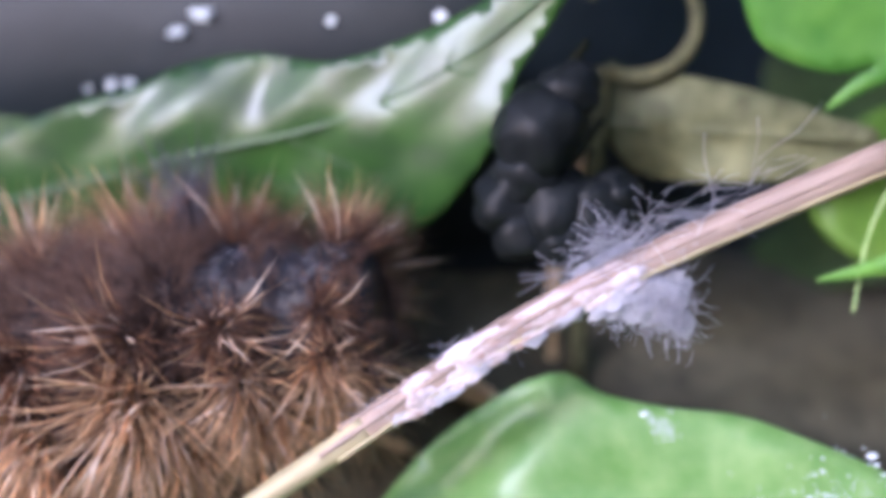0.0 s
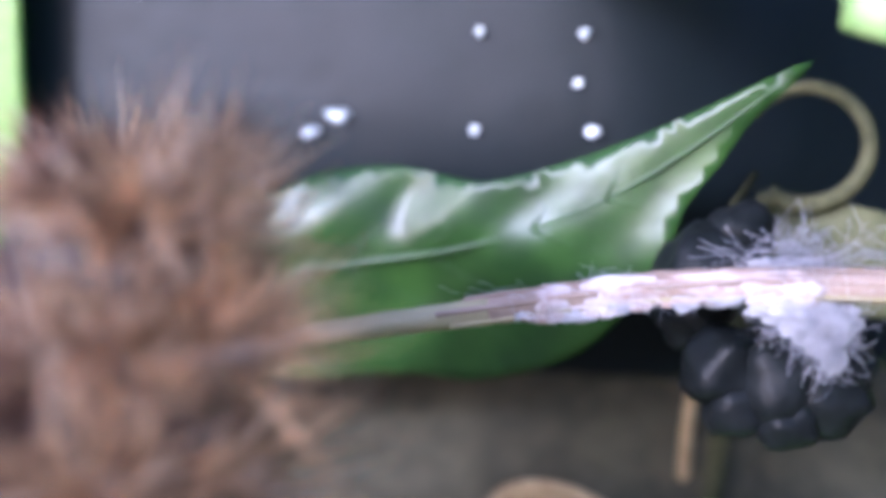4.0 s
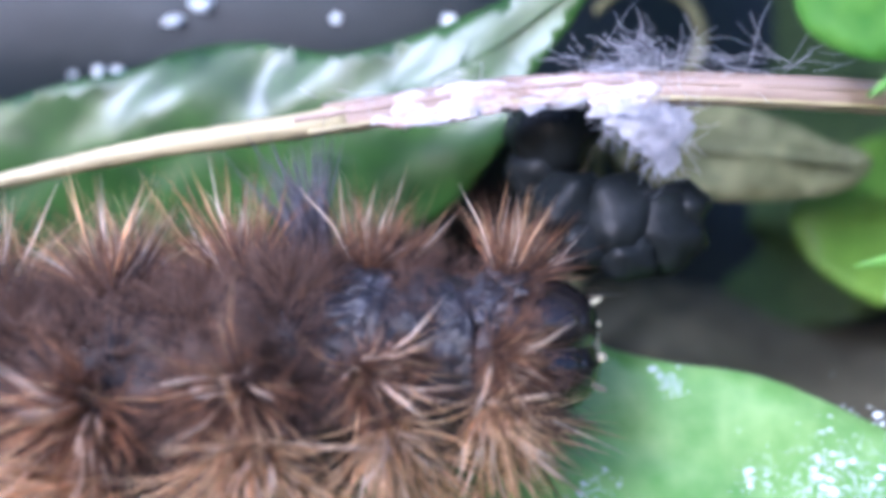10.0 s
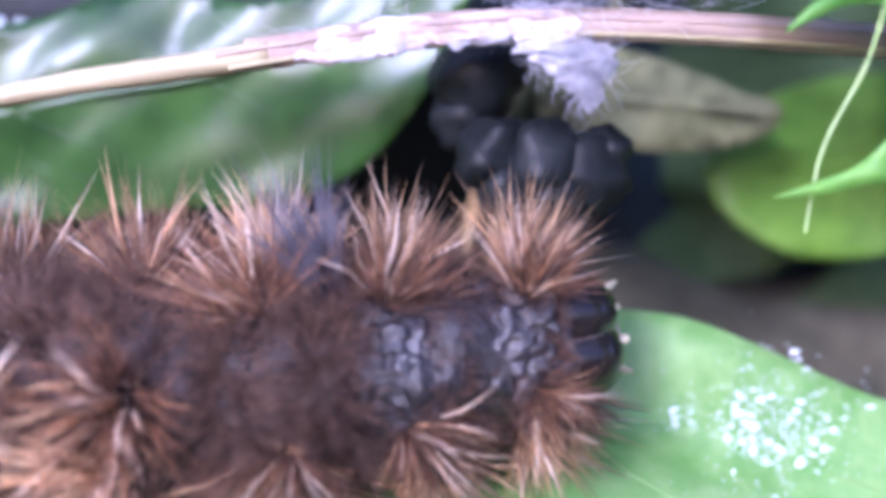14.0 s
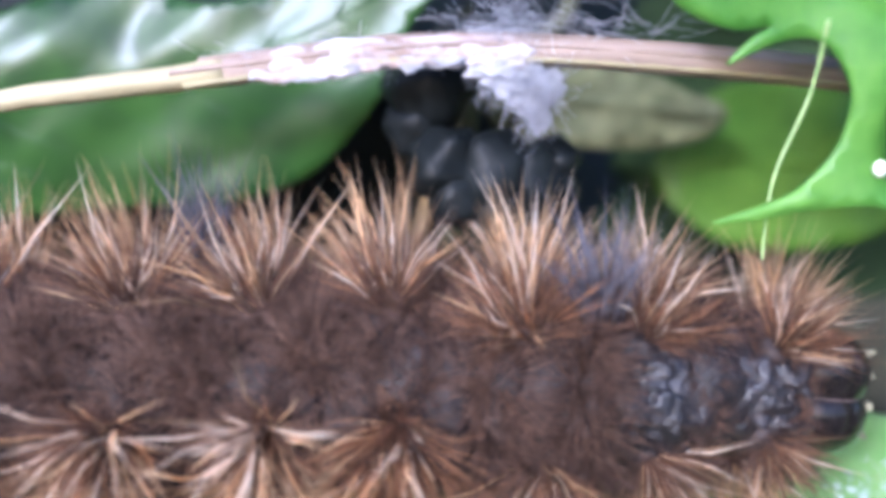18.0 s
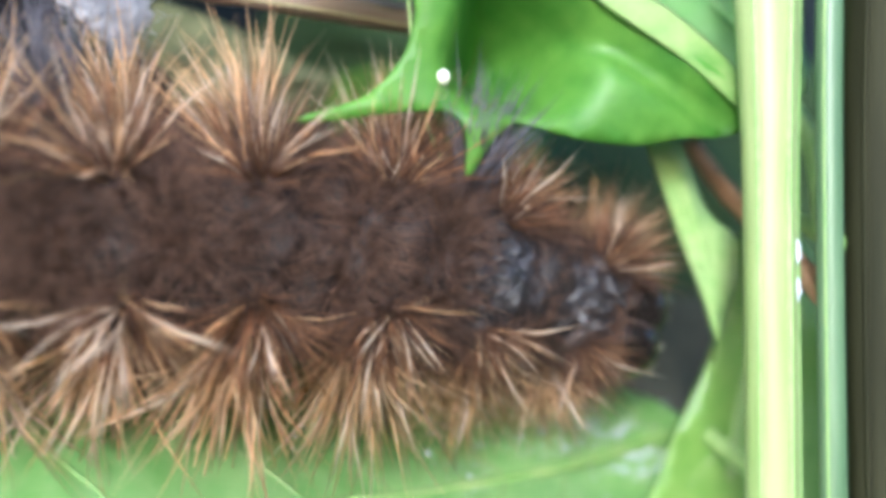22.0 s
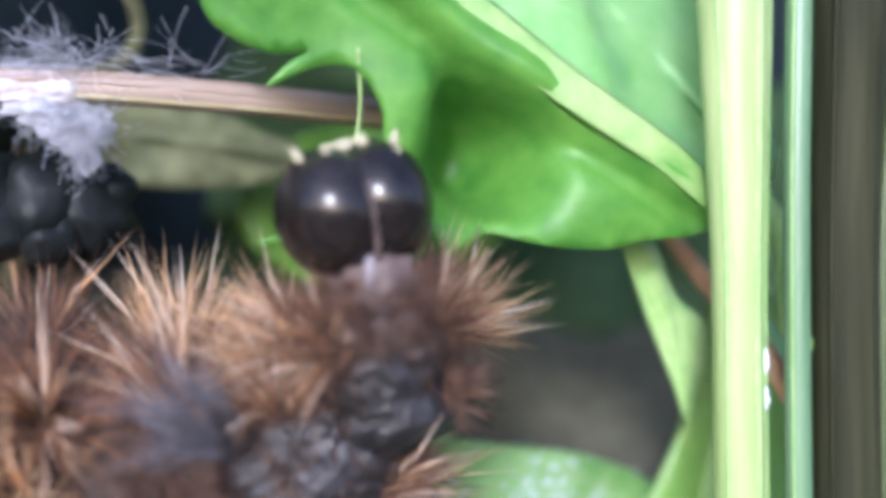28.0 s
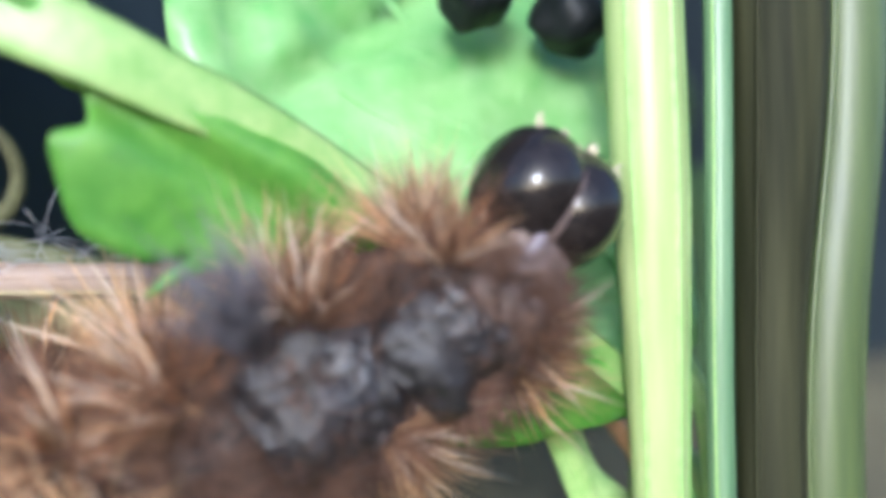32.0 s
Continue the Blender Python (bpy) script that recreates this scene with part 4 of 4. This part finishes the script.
for k, (x, y, z, s) in enumerate(((1.5, -0.75, 0.6, 0.11), (1.6, -0.6, -0.35, 0.17), (1.2, -1.0, -1.05, 0.12))):
    part("palp", ball(bmesh.new(), x, y, z, s * 1.3, s, s * 0.8, 2, 0.5, k), M_CREAM, head)


# ---- what moves ----
def motions():
    spines = []

    TUCK = ((0, 1.6), (4.5, 1.6), (6.5, 1.5), (7, 0.9), (8.5, 1), (17, 1), (18, 0.7), (20, 0.8), (22, 0.7), (23, 0.45), (23.6, 0.0), (29.5, 0.0), (30.5, 0.4), (31, 0.4), (32, 0.1))
    ROLL = ((0, -50), (4.5, -50), (6.5, -72), (8, -42), (11, -42), (12, -38), (12.5, -25), (13, -6), (14.5, -6), (16.5, -40), (17, -34), (17.5, -20), (18, 0), (18.5, -5), (19, -30), (19.5, -12), (20, 0), (32, 0))
    BACK_ROLL = ((0, -50), (4.5, -50), (6.5, -72), (8, -44), (13, -44), (14.5, -48), (18, -30), (20, 0), (25.5, 0), (27.5, -70), (32, -78))
    DEPTH = ((0, 3.0), (1, 2.4), (2, 0.6), (3, -1.5), (4.5, -1.5), (6.5, -0.5), (8, 1.0), (10, 1.4), (23, 1.4), (24, 1.2), (25, 1.0), (25.5, 0.2), (26.5, -2.5), (27.5, -4.5), (29, -5.0), (32, -5.2))
    SQUEEZE = ((0, 0.9), (2, 0.82), (4.5, 0.8), (6.5, 1), (32, 1))
    LEAN = ((0, 0.05), (2, 0.08), (4, 0.2), (6.5, 0.25), (8, 0.2), (10, 0.1), (14, 0.04), (20, 0.0), (32, 0.0))

    NEAR = ((0, 1), (1, 0.95), (2, 0.85), (3, 0.8), (4.5, 0.78), (6.5, 0.85), (7, 0.95), (7.5, 1), (32, 1))

    def blend(t, keys):
        for (a, u), (b, v) in zip(keys, keys[1:]):
            if a <= t <= b:
                return u + (v - u) * (t - a) / (b - a)

    def crawl(t, *xz):
        spines.append((t, [Vector((xz[i], xz[i + 1], 0)) for i in range(0, len(xz), 2)]))

    crawl(0, -4.0, -0.6,  -8.0, -1.1,  -12.5, -1.9,  -20.0, -3.6)
    crawl(1, -7.9, -0.8,  -11.6, -1.6,  -15.6, -3.0,  -23.0, -5.4)
    crawl(2, -10.8, 0.6,  -13.6, -2.2,  -17.4, -5.4,  -24.3, -8.7)
    crawl(3, -13.4, 5.3,  -14.0, 0.1,  -15.6, -5.5,  -21.4, -10.8)
    crawl(4, -14.6, 8.1,  -14.6, 3.9,  -15.5, -1.0,  -21.6, -5.1)
    crawl(4.5, -14.9, 10.6,  -14.7, 6.0,  -15.3, 0.9,  -21.2, -3.0)
    crawl(5.5, -16.1, 8.3,  -17.6, 4.5,  -18.4, -0.2,  -24.4, -3.5)
    crawl(6.5, -16.1, 3.6,  -21.3, 1.5,  -27.8, -0.9,  -39.8, -3.0)
    crawl(6.7, -5.6, 0.9,  -13.1, 0.0,  -21.9, -1.0,  -35.4, -2.5)
    crawl(7, -4.1, -1.2,  -10.1, -2.1,  -19.5, -3,  -35.1, -4.4)
    crawl(7.5, -1.3, -1.2,  -6.9, -2.2,  -14.7, -3.1,  -27.3, -4.3)
    crawl(8, -0.3, -0.5,  -5.6, -1.7,  -13.1, -3.0,  -23.8, -4.5)
    crawl(8.5, -0.2, -1.6,  -4.1, -2.7,  -10.7, -4.5,  -20.7, -5.9)
    crawl(9, 0.5, -1.7,  -3.2, -2.4,  -9.1, -3.7,  -18.6, -5.5)
    crawl(10, 1.1, -1.8,  -2.6, -2.1,  -8.4, -3.1,  -17.5, -4.2)
    crawl(11, 2.2, -0.7,  -1.6, -0.9,  -6.8, -1.7,  -15.9, -2.7)
    crawl(12, 3.1, -1,  -0.9, -1.4,  -6.1, -2.2,  -15.1, -3.1)
    crawl(13, 4.1, -2.0,  -0.1, -2.7,  -5.7, -3.3,  -13.2, -4.0)
    crawl(14, 3.8, -3.2,  -0.2, -3.9,  -5.6, -4.6,  -12.8, -4.9)
    crawl(14.5, 4.0, -3.2,  0.1, -3.7,  -5.5, -4.4,  -12.9, -4.9)
    crawl(15.5, 5.0, -2.0,  0.9, -2.7,  -4.6, -3.4,  -13.1, -4.1)
    crawl(16.5, 6.7, -1.3,  2.7, -1.7,  -2.8, -2.4,  -11.6, -3.2)
    crawl(17, 8.0, -1.9,  3.9, -2.1,  -1.9, -2.8,  -11.3, -3.4)
    crawl(17.5, 10.9, -3.3,  6.7, -3.2,  0.6, -3.4,  -8.9, -4.0)
    crawl(18, 13.0, -4.5,  9.6, -4.3,  3.7, -4.4,  -6.5, -4.6)
    crawl(18.5, 14.0, -4.4,  10.2, -4.1,  4.1, -4.3,  -6.1, -4.7)
    crawl(19, 16.0, -3.8,  12.2, -3.7,  5.5, -4.3,  -4.7, -4.9)
    crawl(19.5, 17.9, -5.1,  14.0, -4.8,  7.4, -4.7,  -2.7, -5.2)
    crawl(20, 19.2, -5.2,  15.5, -5.1,  8.7, -4.9,  -0.7, -5.1)
    crawl(21, 20.1, -5.8,  16.4, -5.1,  10.0, -4.8,  0.3, -5.1)
    crawl(22, 20.7, -4.8,  16.7, -3.7,  10.7, -2.6,  1.5, -2.5)
    crawl(23, 20.8, -2.3,  16.6, -2.3,  10.1, -2.2,  1.2, -2.2)
    crawl(24, 20.5, -1.7,  17.3, -2.3,  10.7, -2.6,  1.8, -2.7)
    crawl(25, 17.3, -1.2,  14.0, -2.9,  8.7, -3.6,  1.5, -3.7)
    crawl(25.5, 15.3, -1.9,  12.9, -3.8,  7.8, -4.0,  1.5, -3.9)
    crawl(26.5, 12.8, -1.0,  12.2, -3.7,  7.8, -4.9,  0.6, -4.5)
    crawl(27.5, 11.0, -0.1,  11.2, -2.4,  10.8, -4.8,  7.0, -5.8,  -0.3, -5.2)
    crawl(28, 10.8, 1.4,  11.3, -1.0,  11.7, -3.7,  8.4, -5.4,  1.0, -5.1)
    crawl(28.5, 12.0, 2.4,  11.4, -0.7,  10.4, -3.7,  6.0, -5.1,  -0.8, -5.0)
    crawl(29, 16.1, 1.4,  13.7, -0.6,  11.2, -4.1,  5.8, -4.7,  -1.4, -4.4)
    crawl(29.5, 17.7, 1.3,  14.5, -0.7,  11.1, -3.0,  5.4, -3.4,  -1.4, -3.4)
    crawl(30, 19.2, 2.0,  16.3, 0.6,  12.8, -2.1,  7.0, -3.2,  -0.0, -3.3)
    crawl(30.5, 19.7, 1.5,  17.0, 1.0,  13.6, 0.1,  8.4, -1.7,  1.5, -2.4)
    crawl(31, 19.6, 6.2,  17.7, 3.6,  14.2, 1.2,  10.6, -1.8,  4.4, -3.0)
    crawl(31.5, 19.3, 7.0,  17.1, 4.4,  14.0, 1.8,  10.0, -1.4,  4.7, -2.8)
    crawl(32, 18.6, 7.1,  17.1, 4.8,  14.3, 3.2,  10.9, 0.7,  5.8, -1.1)
    rows = [[] for _ in range(SEGMENTS + 1)]
    for t, pts in spines:
        tail = pts[-1] + (pts[-1] - pts[-2]).normalized() * 45
        path = smooth_line([*pts, tail], 12)
        dist = [0.0]
        for a, b in zip(path, path[1:]):
            dist.append(dist[-1] + (b - a).length)
        tuck = blend(t, TUCK)
        lean = blend(t, LEAN)
        nearer = blend(t, NEAR)
        eye = [blend(t, [(a, m.translation[k] / MM) for a, m in CAMERA_ROWS]) for k in range(3)]
        for i in range(SEGMENTS + 1):
            s = (0.1 * min(tuck, 1) + 4 * max(tuck - 1, 0)) if i == 0 else -2.2 * min(tuck, 1) + 3.4 + SPACING * 0.86 * (i - 1) if i < 3 else -2.2 * min(tuck, 1) + 3.4 + SPACING * (i - 1.25)
            s *= blend(t, SQUEEZE) / nearer if i else 1
            spot, ahead = [], []
            for want, out in ((s, spot), (max(s - 1.6, 0), ahead)):
                j = max(k for k in range(len(dist)) if dist[k] <= want + 1e-9)
                j = min(j, len(path) - 2)
                out.append(path[j].lerp(path[j + 1], (want - dist[j]) / max(dist[j + 1] - dist[j], 1e-6)))
            d = (ahead[0] - spot[0]) if i else (path[0] - path[6])
            turn = -math.degrees(math.atan2(d.y, d.x))
            if rows[i]:
                last = rows[i][-1][1]
                while turn - last > 180:
                    turn -= 360
                while turn - last < -180:
                    turn += 360
            near_y = blend(t, DEPTH)
            far_y = near_y if near_y > 1 or t < 20 else near_y + (1.0 - near_y) * min(1, s / 13)
            y = far_y - lean * max(s, 0) * nearer + (0.3 * tuck if i == 0 else 0)
            rows[i].append((t, turn, Vector((eye[0] + (spot[0].x - eye[0]) * nearer, eye[2] + (spot[0].y - eye[2]) * nearer)), eye[1] + (y - eye[1]) * nearer))
    for i, body in enumerate([head, *segments]):
        walk(body, [(t, at(p.x, y, p.y, 0, turn, 0) @ (pose(0, 0, 0, 0, 0, 14 * min(blend(t, TUCK), 1)) if i == 0 else pose(0, 0, 0, blend(t, ROLL if i < 4 else BACK_ROLL)))) for t, turn, p, y in rows[i]])

    walk(twig, [(0, at(4.3, 0.6, 0.8, 0, -24.5, 8)), (1, at(4.3, 0.6, 1.0, 0, -23.5, 8)), (2, at(4.1, 1.2, 1.7, 0, -19, 4)), (2.5, at(4.0, 1.6, 2.6, 0, -14, 0)), (3, at(3.9, 1.6, 3.8, 0, -9, 0)), (3.5, at(4, 1.6, 4.5, 0, -4, 0)),
                (4, at(4, 1.6, 5.0, 0, -1, 0)), (6.5, at(4, 1.6, 5.2, 0, -1, 0)), (8, at(4, 1.6, 5.65, 0, 0, 0)), (13, at(4, 1.6, 5.8, 0, 0, 0)), (16.5, at(4, 1.6, 6.1, 0, 2, 0)), (19, at(4, 1.6, 5.4, 0, 0, 0)), (28, at(4, 1.6, 5.2, 0, -1, 0)), (32, at(4, 1.6, 5.4, 0, -1, 0))])
    b = low_base
    walk(lower_leaf, [(0, at(b.x, b.y, b.z - 1.6)), (1, at(b.x, b.y, b.z - 1.5)), (2, at(b.x, b.y, b.z - 1.0)), (4, at(b.x, b.y, b.z - 0.8)), (7, at(b.x, b.y, b.z - 0.3)), (8.5, at(b.x, b.y, b.z)), (32, at(b.x, b.y, b.z))])
    walk(berry_cluster, [(0, at(1.7, 5.2, 2.4)), (2.5, at(1.7, 5.2, 2.4)), (3, at(3.1, 3.6, 2.4)), (4, at(3.3, 3.4, 2.0)), (32, at(3.3, 3.4, 2.0))])
    walk(hanging_strand, [(t, at(11.5, -2.6, 6.0, 0, sway, 0)) for t, sway in ((0, 0), (17, 0), (19, -18), (20, -29), (23, -35), (24, -38), (25, -18), (28, -16), (32, -16))])
    n = near.matrix_basis.translation / MM
    walk(near, [(0, at(n.x - 2.9, n.y, n.z + 2.9)), (3, at(n.x - 1.2, n.y, n.z)), (4, at(n.x, n.y, n.z)), (4.5, at(n.x, n.y, n.z)), (6.5, at(n.x - 3.1, n.y, n.z)), (7, at(n.x - 5.6, n.y, n.z + 1.6)), (7.4, at(n.x - 9.0, n.y, n.z + 4)), (8, at(n.x - 11.8, n.y, n.z + 5.9)), (32, at(n.x - 11.8, n.y, n.z + 5.9))])


motions()
